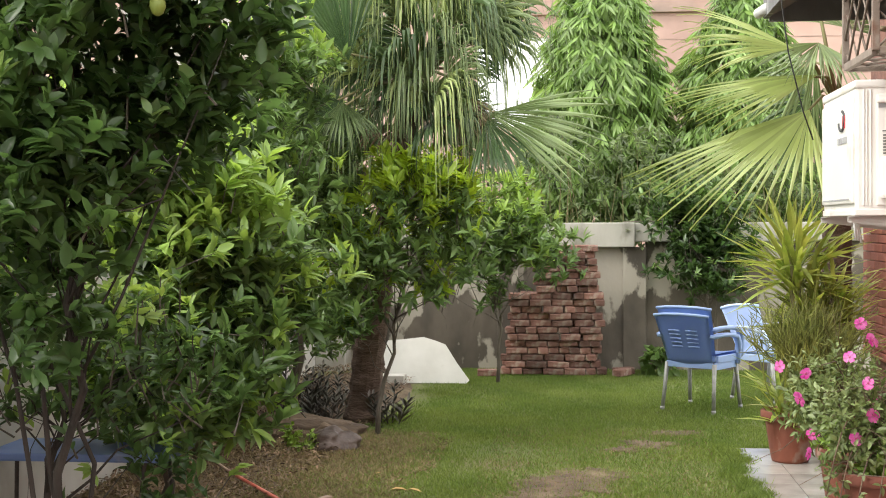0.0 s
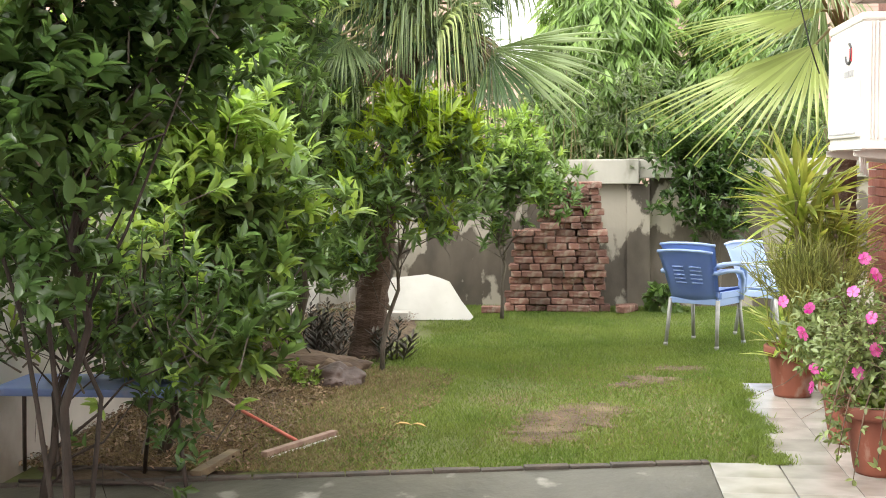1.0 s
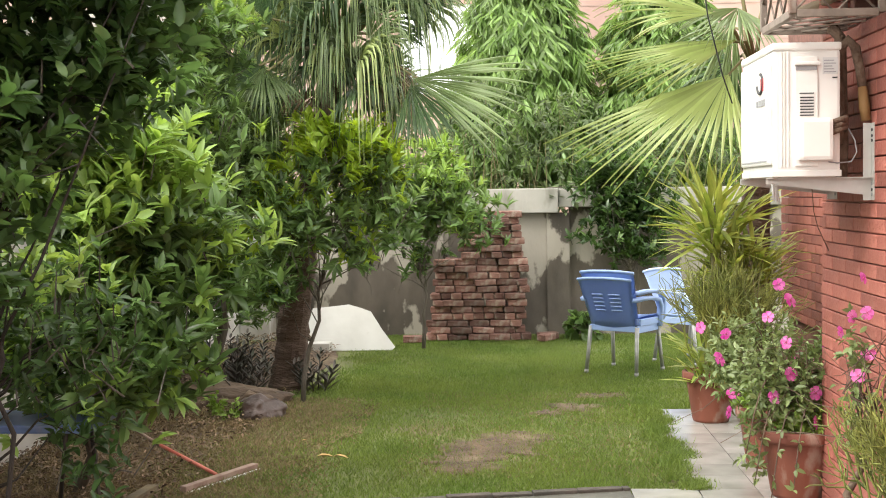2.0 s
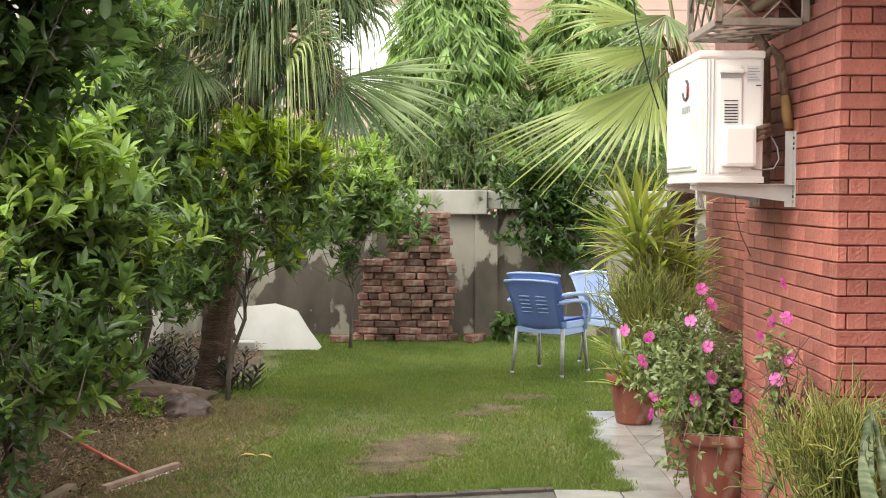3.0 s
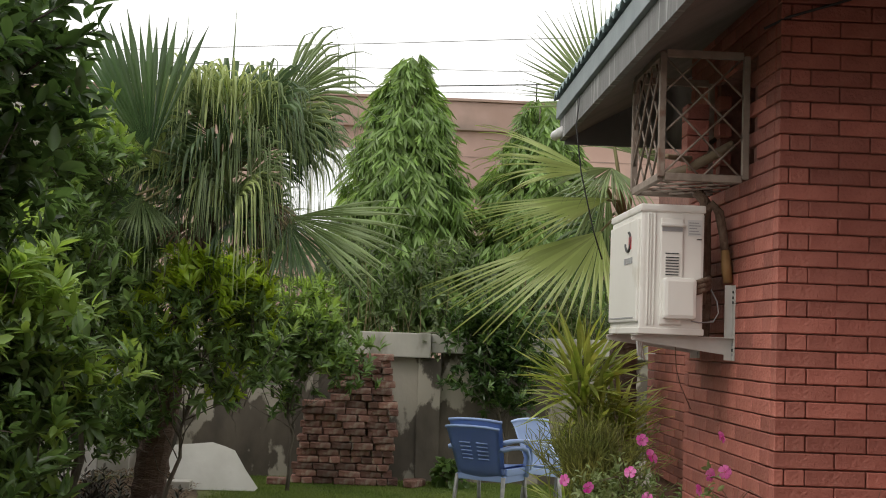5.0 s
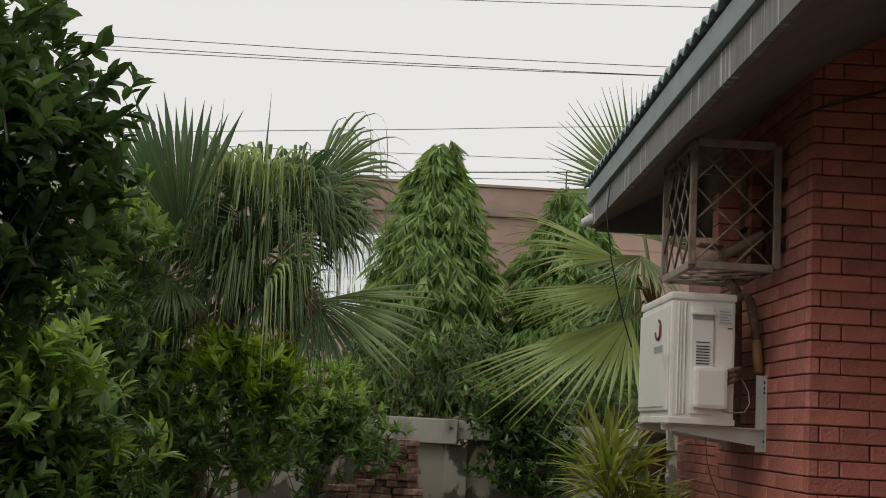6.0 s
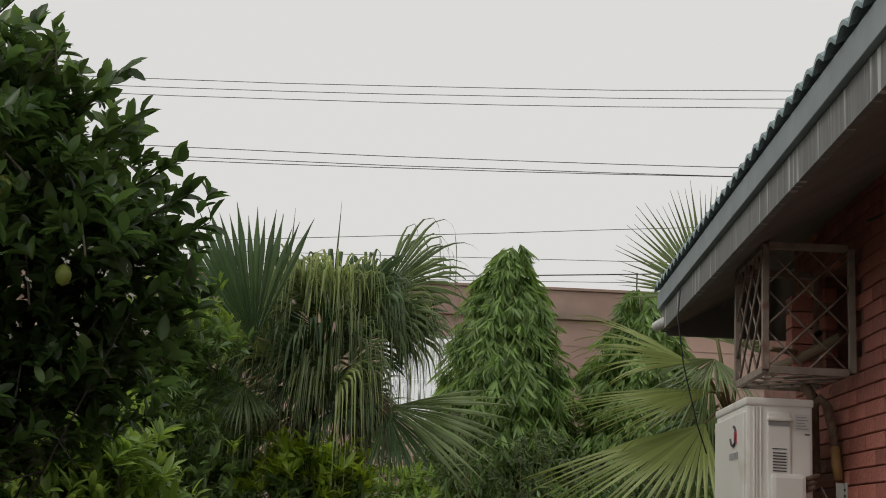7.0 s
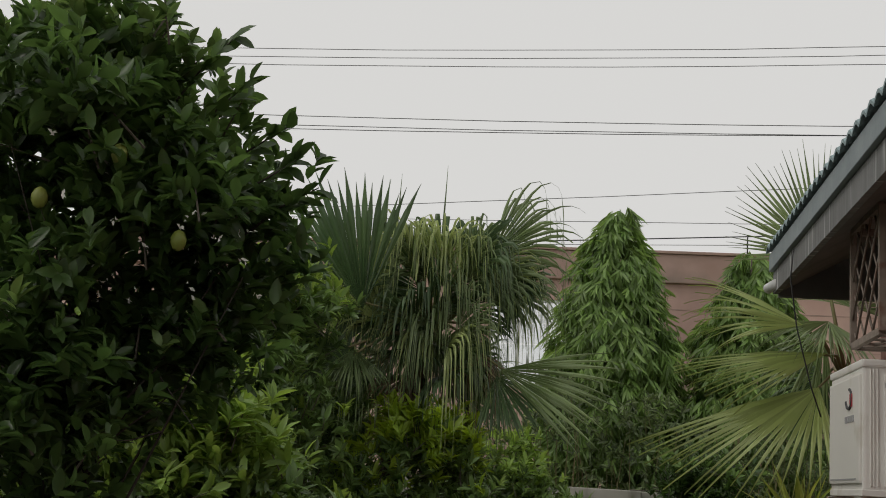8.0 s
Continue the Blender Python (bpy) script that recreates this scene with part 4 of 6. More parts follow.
for v in ((-1.62, 3.95, 2.62), (-1.86, 3.9, 2.45), (-1.42, 4.05, 2.35)):
    f = lathe("lemon", [(0.003, -0.036), (0.018, -0.028), (0.027, -0.008), (0.027, 0.01), (0.017, 0.03), (0.004, 0.038)], M_LEMON, near_tree, 12, (v[0] + 2.05, v[1] - 4.7, v[2]), "unripe lemon")
SPRIGS = [((-2.1, 4.4, 3.15), (-1.78, 4.35, 3.5)), ((-2.05, 4.4, 3.0), (-1.79, 4.35, 3.24)), ((-1.65, 4.4, 2.88), (-1.39, 4.35, 3.18)), ((-1.45, 4.4, 2.62), (-1.16, 4.35, 2.84)),
          ((-1.4, 4.4, 2.5), (-1.11, 4.35, 2.72)), ((-1.75, 4.4, 2.84), (-1.51, 4.35, 3.1)), ((-1.32, 4.4, 2.42), (-1.02, 4.35, 2.62)), ((-1.55, 4.4, 2.78), (-1.31, 4.35, 3.01))]
for b_, t_ in SPRIGS:
    b_, t_ = Vector(b_) + Vector((2.05, -4.7, 0)), Vector(t_) + Vector((2.05, -4.7, 0))
    mid_ = b_.lerp(t_, 0.5) + Vector((0, 0, 0.025))
    sp = tube("sprig", [b_, mid_, t_], [0.006, 0.004, 0.002], M_DARKBARK, near_tree, 5)
    f_ = np.linspace(0.15, 1.0, 18)[:, None]
    q_ = np.array(b_) * (1 - f_) + np.array(t_) * f_ + np.array([0, 0, 0.05]) * f_ * (1 - f_)
    ax_ = np.array((t_ - b_).normalized())
    leaf_mesh("sprig_leaves", q_, ax_ * 0.9 + rng.normal(0, 0.75, (18, 3)), np.array([0, -0.7, 0.7]) + rng.normal(0, 0.4, (18, 3)), rng.uniform(0.085, 0.125, 18), rng.uniform(0.042, 0.055, 18), M_CITRUSDARK, sp, droop=0.15, fold=0.2, stations=3)
bp, bo = crown_points([((0.2, -0.3, 2.6), (0.55, 0.7, 0.5), 1), ((0.5, -0.2, 2.4), (0.4, 0.6, 0.32), 0.9)], 70, 0.95)
leaf_mesh("blossom", *rosettes(bp, bo, 5, 1.2, 0.022, 0.01), M_BLOSSOM, near_tree, stations=1)

citrus((-2.35, 6.6, 0.0), [((-2.05, 6.5, 1.5), (0.5, 0.5, 0.5), 3), ((-2.15, 6.5, 1.85), (0.4, 0.45, 0.35), 1.2), ((-2.45, 6.4, 1.95), (0.5, 0.5, 0.5), 2), ((-2.2, 6.2, 0.85), (0.55, 0.4, 0.5), 1.8), ((-1.72, 6.6, 1.35), (0.32, 0.3, 0.4), 1.3), ((-1.8, 6.3, 0.85), (0.3, 0.3, 0.3), 0.6)],
       1400, 0.125, 0.042, (M_CITRUS, M_YOUNG), "bushy citrus tree with bright young shoots", 0.42, 7, 0.028, 9)
citrus((-2.45, 5.3, 0.0), [((-2.3, 5.3, 1.1), (0.5, 0.4, 0.5), 2), ((-1.85, 5.45, 0.45), (0.3, 0.3, 0.22), 0.5), ((-2.6, 5.2, 1.7), (0.5, 0.4, 0.5), 1), ((-2.6, 5.2, 0.95), (0.4, 0.3, 0.25), 0.3), ((-1.8, 5.5, 0.95), (0.3, 0.3, 0.35), 0.9)],
       360, 0.078, 0.032, (M_CITRUSDARK, M_YOUNG), "thin-stemmed dark citrus by the bench", 0.3, 8, 0.02, 7, 0.12)
citrus((-2.65, 8.3, 0.0), [((-2.3, 8.4, 2.4), (0.55, 0.6, 0.55), 2.8), ((-2.45, 8.2, 1.7), (0.5, 0.5, 0.45), 1.4), ((-2.08, 8.3, 2.0), (0.3, 0.35, 0.36), 1.0), ((-2.6, 8.0, 0.9), (0.35, 0.4, 0.35), 0.3), ((-2.3, 8.8, 2.85), (0.5, 0.6, 0.4), 2)],
       1250, 0.1, 0.034, (M_CITRUS, M_YOUNG), "citrus tree against the boundary wall", 0.14, 6, 0.03, 9)
citrus((-2.3, 9.7, 0.0), [((-2.05, 9.7, 1.8), (0.4, 0.5, 0.5), 2), ((-2.3, 9.8, 2.5), (0.42, 0.5, 0.45), 1.8), ((-1.95, 9.6, 1.2), (0.25, 0.3, 0.25), 0.3), ((-2.6, 9.6, 1.5), (0.3, 0.3, 0.4), 0.8)],
       640, 0.1, 0.034, (M_CITRUS, M_YOUNG), "slender citrus tree with a bare thin trunk", 0.12, 6, 0.024, 9, 0.4)
citrus((-2.75, 9.9, 0.0), [((-2.65, 9.9, 0.75), (0.3, 0.6, 0.45), 2), ((-2.6, 10.6, 0.9), (0.3, 0.5, 0.5), 1.5)],
       220, 0.1, 0.04, (M_CITRUSDARK, M_CITRUS), "low dark bush against the boundary wall", 0.1, 6, 0.02, 8, 0.15, "wall_shrub")
citrus((-1.6, 9.45, 0.0), [((-1.3, 9.5, 1.92), (0.48, 0.3, 0.22), 2.4), ((-1.0, 9.5, 1.6), (0.3, 0.28, 0.32), 1.3), ((-1.62, 9.3, 1.45), (0.3, 0.25, 0.4), 1.6), ((-1.15, 9.6, 1.35), (0.3, 0.25, 0.3), 0.5), ((-1.72, 9.25, 1.0), (0.22, 0.2, 0.18), 0.5)],
       720, 0.115, 0.036, (M_CITRUS, M_FRESH), "citrus shrub with yellow-green new growth on top", 0.32, 7, 0.018, 9, 0.3)
citrus((-0.9, 12.86, 0.0), [((-0.8, 12.8, 1.5), (0.5, 0.35, 0.4), 2), ((-1.0, 12.8, 1.8), (0.5, 0.35, 0.35), 1.6), ((-0.4, 12.7, 1.3), (0.27, 0.25, 0.32), 0.8), ((-1.35, 12.8, 1.45), (0.35, 0.3, 0.45), 1.2), ((-0.9, 12.8, 1.0), (0.42, 0.3, 0.32), 0.35)],
       640, 0.12, 0.038, (M_CITRUS, M_YOUNG), "young citrus tree beside the brick stack", 0.16, 8, 0.018, 8, 0.2)
citrus((1.35, 13.7, 0.0), [((1.2, 13.7, 1.7), (0.45, 0.28, 0.42), 2.4), ((1.25, 13.7, 1.15), (0.42, 0.25, 0.4), 1.6), ((0.85, 13.65, 1.75), (0.2, 0.2, 0.25), 0.5), ((1.55, 13.7, 1.5), (0.25, 0.2, 0.4), 0.8)],
       560, 0.1, 0.04, (M_WALLSHRUB, M_CITRUS), "dark glossy shrub against the garden wall", 0.1, 7, 0.018, 9, 0.25, "wall_shrub")
citrus((-2.75, 11.6, 0.0), [((-2.5, 11.6, 1.9), (0.5, 0.5, 0.6), 2), ((-2.5, 11.6, 2.7), (0.5, 0.5, 0.5), 1.6), ((-2.3, 11.5, 0.9), (0.4, 0.5, 0.4), 1)],
       760, 0.09, 0.034, (M_CITRUS, M_YOUNG), "leafy citrus tree in the far corner", 0.12, 6, 0.026, 9, 0.4)


def fan(parent, hub, out, normal, size, n=34, arc=150, hang=0.8, material=None, split=0.55, pleat=0.018, name="frond"):
    """A pleated fan leaf spread in the plane through out across normal; the free ends of the segments bend over and hang."""
    hub, out = Vector(hub), Vector(out).normalized()
    normal = Vector(normal)
    normal = (normal - out * normal.dot(out)).normalized()
    side = out.cross(normal).normalized()
    V, F = [], []
    st = (0.0, 0.2, 0.4, 0.55, 0.66, 0.76, 0.85, 0.93, 1.0)
    down = Vector((0, 0, -1))
    for i in range(n):
        a = radians(-arc / 2 + arc * (i + 0.5) / n)
        L = size * (0.75 + 0.25 * math.cos(a)) * rng.uniform(0.9, 1.1)
        half = radians(arc / n) / 2
        d0 = (out * math.cos(a) + side * math.sin(a) + normal * 0.12 * math.cos(a * 2) + Vector(rng.normal(size=3)) * (0.008 if hang < 0.3 else 0.025)).normalized()
        w_ = (side * math.cos(a) - out * math.sin(a)).normalized()
        hg = hang * rng.uniform(0.55, 1.4)
        bend = split * rng.uniform(0.55, 1.1)
        c, b, prev = hub.copy(), len(V), 0.0
        for s in st:
            k = min(0.8, max(0.0, (s - bend) / (1 - bend)) ** 1.1 * hg + 0.1 * hang * s)
            d = (d0 * (1 - k) + down * k).normalized()
            c = c + d * L * (s - prev)
            prev = s
            wid = L * s * math.tan(half) * 1.04 if s < split else split * L * math.tan(half) * max(0.05, 1 - ((s - split) / (1 - split)) ** 0.8)
            V += [c - w_ * wid, c + normal * (pleat * size * min(s * 3, 1) * (1 if s < split else 0.4)), c + w_ * wid]
        ext = 3 if hang > 0.5 and rng.random() < 0.65 else 0
        reach = size * rng.uniform(0.04, 0.16)
        for e in range(ext):
            c = c + (d * (0.5 - 0.25 * e) + down).normalized() * reach
            V += [c - w_ * 0.0035 * (1.3 - 0.4 * e), c + normal * 0.002, c + w_ * 0.0035 * (1.3 - 0.4 * e)]
        for j in range(len(st) - 1 + ext):
            q = b + 3 * j
            F += [(q, q + 1, q + 4, q + 3), (q + 1, q + 2, q + 5, q + 4)]
    return raw(name, V, F, material, parent)


def fan_palm(at, crown, label, fronds, trunk_r):
    """fronds: hub, direction, facing, size, arc, hang, material."""
    palm = empty("fan_palm", at, label=label, category="palm tree")
    o = Vector(at)
    c = Vector(crown) - o
    bm = bmesh.new()
    n, sides = 40, 14
    rings = []
    for i in range(n + 1):
        f = i / n
        r = trunk_r * (1.15 - 0.35 * f) * (1 + 0.07 * (i % 2)) * (1.2 if i < 2 else 1)
        cc = Vector((c.x * f ** 1.3, c.y * f, c.z * f))
        rings.append([bm.verts.new(cc + Vector((math.cos(2 * math.pi * k / sides), math.sin(2 * math.pi * k / sides), 0)) * r * (1 + 0.16 * noise.noise(Vector((k * 1.7, i * 0.9, 1))))) for k in range(sides)])
    for a, b in zip(rings, rings[1:]):
        for k in range(sides):
            bm.faces.new((a[k], a[(k + 1) % sides], b[(k + 1) % sides], b[k]))
    bm.faces.new(rings[-1])
    part("trunk", bm, M_PALMBARK, palm)
    for hub, out, normal, size, arc, hang, m in fronds:
        hub = Vector(hub) - o
        fr = fan(palm, hub, out, normal, size, max(16, int(arc / 3.8)), arc, hang, m, 0.74 if m == M_PALMDARK else (0.46 if m == M_PALMPALE else 0.54))
        mid = c.lerp(hub, 0.55) + Vector((0, 0, 0.06))
        tube("leaf_stalk", [c - Vector((0, 0, 0.05)), mid, hub + Vector(out).normalized() * 0.05], [0.02, 0.013, 0.008], M_PETIOLE, fr, 6)
    return palm


CAMSIDE = (0, -1, 0.25)
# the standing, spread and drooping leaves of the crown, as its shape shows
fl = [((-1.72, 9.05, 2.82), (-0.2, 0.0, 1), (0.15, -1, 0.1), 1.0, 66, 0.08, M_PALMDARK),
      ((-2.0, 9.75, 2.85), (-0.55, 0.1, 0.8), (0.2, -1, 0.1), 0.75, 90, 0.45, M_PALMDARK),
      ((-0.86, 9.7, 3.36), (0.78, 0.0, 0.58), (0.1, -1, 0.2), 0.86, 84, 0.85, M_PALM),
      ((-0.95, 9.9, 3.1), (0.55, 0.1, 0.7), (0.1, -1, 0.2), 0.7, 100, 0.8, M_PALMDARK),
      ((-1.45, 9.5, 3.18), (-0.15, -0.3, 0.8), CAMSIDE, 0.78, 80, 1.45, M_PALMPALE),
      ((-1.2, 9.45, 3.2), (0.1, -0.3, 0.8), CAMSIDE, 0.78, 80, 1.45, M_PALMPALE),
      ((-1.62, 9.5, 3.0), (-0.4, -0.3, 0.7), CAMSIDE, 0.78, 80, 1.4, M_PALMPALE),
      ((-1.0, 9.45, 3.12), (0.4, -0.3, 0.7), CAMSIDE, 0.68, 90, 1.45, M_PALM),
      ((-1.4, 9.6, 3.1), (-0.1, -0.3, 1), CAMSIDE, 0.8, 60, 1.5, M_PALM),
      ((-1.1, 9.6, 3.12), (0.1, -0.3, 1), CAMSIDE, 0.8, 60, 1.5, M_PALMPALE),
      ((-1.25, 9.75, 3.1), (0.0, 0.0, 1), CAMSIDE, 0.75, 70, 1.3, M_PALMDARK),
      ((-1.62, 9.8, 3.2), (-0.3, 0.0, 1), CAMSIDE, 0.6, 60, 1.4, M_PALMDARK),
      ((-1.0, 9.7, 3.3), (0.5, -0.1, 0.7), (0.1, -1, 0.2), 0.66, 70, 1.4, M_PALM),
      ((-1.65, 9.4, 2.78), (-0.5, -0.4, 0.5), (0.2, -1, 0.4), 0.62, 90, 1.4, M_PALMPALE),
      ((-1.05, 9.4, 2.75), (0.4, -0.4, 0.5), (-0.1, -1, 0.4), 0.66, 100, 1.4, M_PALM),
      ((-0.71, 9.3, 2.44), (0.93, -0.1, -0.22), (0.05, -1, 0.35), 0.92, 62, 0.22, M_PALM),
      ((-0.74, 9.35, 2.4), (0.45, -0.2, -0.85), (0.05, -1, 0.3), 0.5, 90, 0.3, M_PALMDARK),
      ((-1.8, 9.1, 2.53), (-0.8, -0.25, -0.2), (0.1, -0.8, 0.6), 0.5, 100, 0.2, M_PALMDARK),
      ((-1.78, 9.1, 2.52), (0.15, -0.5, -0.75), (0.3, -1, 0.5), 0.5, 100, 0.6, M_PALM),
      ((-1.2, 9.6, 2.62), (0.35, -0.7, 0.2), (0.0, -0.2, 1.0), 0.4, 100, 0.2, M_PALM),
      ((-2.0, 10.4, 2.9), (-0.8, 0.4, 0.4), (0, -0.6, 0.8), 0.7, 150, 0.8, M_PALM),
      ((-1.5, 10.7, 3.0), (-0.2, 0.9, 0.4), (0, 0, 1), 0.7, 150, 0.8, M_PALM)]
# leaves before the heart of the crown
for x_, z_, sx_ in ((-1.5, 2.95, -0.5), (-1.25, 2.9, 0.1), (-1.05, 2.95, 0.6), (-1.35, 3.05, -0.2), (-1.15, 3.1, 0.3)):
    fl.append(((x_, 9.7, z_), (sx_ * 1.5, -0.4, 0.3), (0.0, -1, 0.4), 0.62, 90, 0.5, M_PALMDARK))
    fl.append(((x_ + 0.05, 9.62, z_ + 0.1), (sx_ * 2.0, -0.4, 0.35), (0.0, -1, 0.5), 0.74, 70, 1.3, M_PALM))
# low leaves round the top of the trunk
for k in range(10):
    x_ = -1.72 + 0.085 * k
    fl.append(((x_, 9.75 + 0.2 * (k % 2), 2.42 + 0.16 * (k % 3)), ((x_ + 1.35) * 2.0, -0.6, -0.1 - 0.2 * (k % 2)), (0.0, -0.8, 0.6), 0.5 + 0.05 * (k % 4), 100, 0.9, (M_PALMDARK, M_PALM, M_PALMDARK, M_DRYFROND)[k % 4]))
# inner leaves, turned every way; the darker leaf colour paints in their shade
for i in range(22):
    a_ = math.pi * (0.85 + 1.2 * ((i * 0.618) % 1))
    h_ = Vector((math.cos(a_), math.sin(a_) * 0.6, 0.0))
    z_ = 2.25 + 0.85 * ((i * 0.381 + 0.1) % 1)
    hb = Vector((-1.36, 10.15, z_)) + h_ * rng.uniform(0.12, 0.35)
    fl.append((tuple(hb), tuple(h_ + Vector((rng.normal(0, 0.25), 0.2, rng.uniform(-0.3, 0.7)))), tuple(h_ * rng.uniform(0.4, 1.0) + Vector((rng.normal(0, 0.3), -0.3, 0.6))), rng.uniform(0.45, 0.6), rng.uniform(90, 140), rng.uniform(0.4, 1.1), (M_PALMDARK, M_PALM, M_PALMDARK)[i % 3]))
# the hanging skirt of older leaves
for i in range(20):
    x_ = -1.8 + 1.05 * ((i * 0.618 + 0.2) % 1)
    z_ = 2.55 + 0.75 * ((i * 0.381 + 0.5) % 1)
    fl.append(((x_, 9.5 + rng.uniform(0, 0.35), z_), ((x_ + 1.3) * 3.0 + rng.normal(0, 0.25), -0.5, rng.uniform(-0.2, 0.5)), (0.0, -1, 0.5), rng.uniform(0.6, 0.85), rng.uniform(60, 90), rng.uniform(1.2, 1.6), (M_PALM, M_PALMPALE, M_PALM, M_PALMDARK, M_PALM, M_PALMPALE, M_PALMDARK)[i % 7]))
p1 = fan_palm((-1.83, 10.12, 0.0), (-1.36, 10.1, 2.8), "fan palm with drooping shredded leaves and rough brown trunk", fl, 0.115)
for x, z, h in ((-1.78, 3.55, 0.5), (-1.68, 3.55, 0.55), (-1.3, 3.5, 0.68)):
    tube("spear_leaf", [(x + 1.83, -0.05, z), (x + 1.84, -0.05, z + h * 0.6), (x + 1.845, -0.05, z + h)], [0.012, 0.006, 0.001], M_PALM, p1, 5)

fr_ = [((1.58, 9.3, 2.43), (-1.0, -0.7, -0.95), (-0.36, -0.6, 0.71), 1.4, 92, 0.12, M_PALMPALE),
       ((1.66, 9.4, 2.69), (-1.35, -0.5, -0.5), (-0.2, -0.6, 0.75), 1.15, 44, 0.15, M_PALMPALE),
       ((1.5, 9.5, 2.9), (-1, -0.2, 0.1), (-0.05, -0.75, 0.65), 0.88, 56, 0.3, M_PALMPALE),
       ((1.68, 9.9, 3.5), (-0.35, 0, 0.9), (0.1, -1, 0.1), 0.85, 150, 0.05, M_PALM),
       ((1.7, 9.6, 2.95), (-0.35, -0.6, -0.4), (0.0, -0.6, 0.8), 0.7, 130, 0.4, M_PALM),
       ((1.95, 9.9, 3.1), (0.4, 0.5, 0.6), (0, -0.7, 0.7), 0.7, 170, 0.3, M_PALM),
       ((1.72, 9.9, 2.9), (-0.5, 0.1, -0.8), (0, -1, 0.4), 0.7, 90, 0.3, M_PALM),
       ((1.75, 10.1, 2.6), (-0.3, 0.6, -0.5), (0, -1, 0.5), 0.7, 150, 0.4, M_PALMDARK)]
fan_palm((1.85, 9.75, 0.0), (1.85, 9.7, 2.55), "pale green fan palm behind the house corner", fr_, 0.11)


def ashoka(at, z0, z1, rad, n, label):
    tree = empty("mast_tree", at, label=label, category="tree")
    tube("trunk", [(0, 0, 0), (0.03, 0, z1 * 0.5), (0, 0, z1 - 0.1)], [0.09, 0.06, 0.01], M_BARK, tree, 8)
    nc = n // 9
    fc_ = np.clip((np.arange(nc) + rng.random(nc)) / nc, 0, 1) ** 0.75
    ac_ = rng.uniform(0, 2 * math.pi, nc)
    k_ = np.repeat(np.arange(nc), 9)
    n = len(k_)
    f = np.clip(fc_[k_] + rng.uniform(-0.01, 0.05, n), 0, 1)
    a = ac_[k_] + rng.normal(0, 0.13, n)
    z = z0 + (z1 - z0) * (1 - f)
    prof = rad * np.clip(f ** 0.55 * 1.05, 0.2, 1)
    r = prof * (rng.uniform(0.55, 1.08, nc)[k_] + rng.normal(0, 0.05, n)) - 0.25 * prof * rng.random(n) ** 2
    p = np.stack([r * np.cos(a), r * np.sin(a), z], 1)
    out = np.stack([np.cos(a), np.sin(a), np.full(n, -1.6)], 1)
    b, w, fc, L, W = rosettes(p, out, 7, 0.6, 0.22, 0.036)
    leaf_mesh("foliage", b, w, unit(fc + np.repeat(np.stack([np.cos(a), np.sin(a), 0.4 * np.ones(n)], 1), 7, 0)), L, W, M_ASHOKA, tree, droop=0.25, fold=0.12)
    return tree


ashoka((0.2, 16.2, 0.0), 1.6, 5.2, 1.14, 4050, "conical weeping mast tree with long glossy green leaves")
ashoka((1.95, 16.6, 0.0), 1.6, 4.8, 1.2, 3300, "second weeping mast tree half hidden by palm leaves")

hedge = empty("hedge", (0, 15, 0), label="tangled green creepers and bamboo shoots behind the wall", category="hedge")
n_ = 1500
hp = np.stack([rng.uniform(-3.2, 3.4, n_), rng.uniform(-0.45, 0.5, n_), 0.9 + 1.75 * rng.random(n_) ** 0.8], 1)
hp[:, 2] *= 1 - 0.18 * np.sin(hp[:, 0] * 3.1) * np.cos(hp[:, 0] * 1.3 + 1)
leaf_mesh("foliage", *rosettes(hp, rng.normal(0, 0.6, hp.shape) + [0, -0.4, 0.3], 7, 1.2, 0.11, 0.03), M_HEDGE, hedge, kind="stuff")
bm = bmesh.new()
for i in range(110):
    x, y = rng.uniform(-3.0, 3.3), rng.uniform(-0.3, 0.3)
    h = rng.uniform(1.7, 2.7)
    add_tube(bm, [(x, y, 0), (x + rng.normal(0, 0.03), y, h * 0.6), (x + rng.normal(0, 0.09), y + rng.normal(0, 0.05), h)], [0.011, 0.008, 0.003], 4, False)
part("stem_growth", bm, M_PETIOLE, hedge)["kind"] = "stuff"


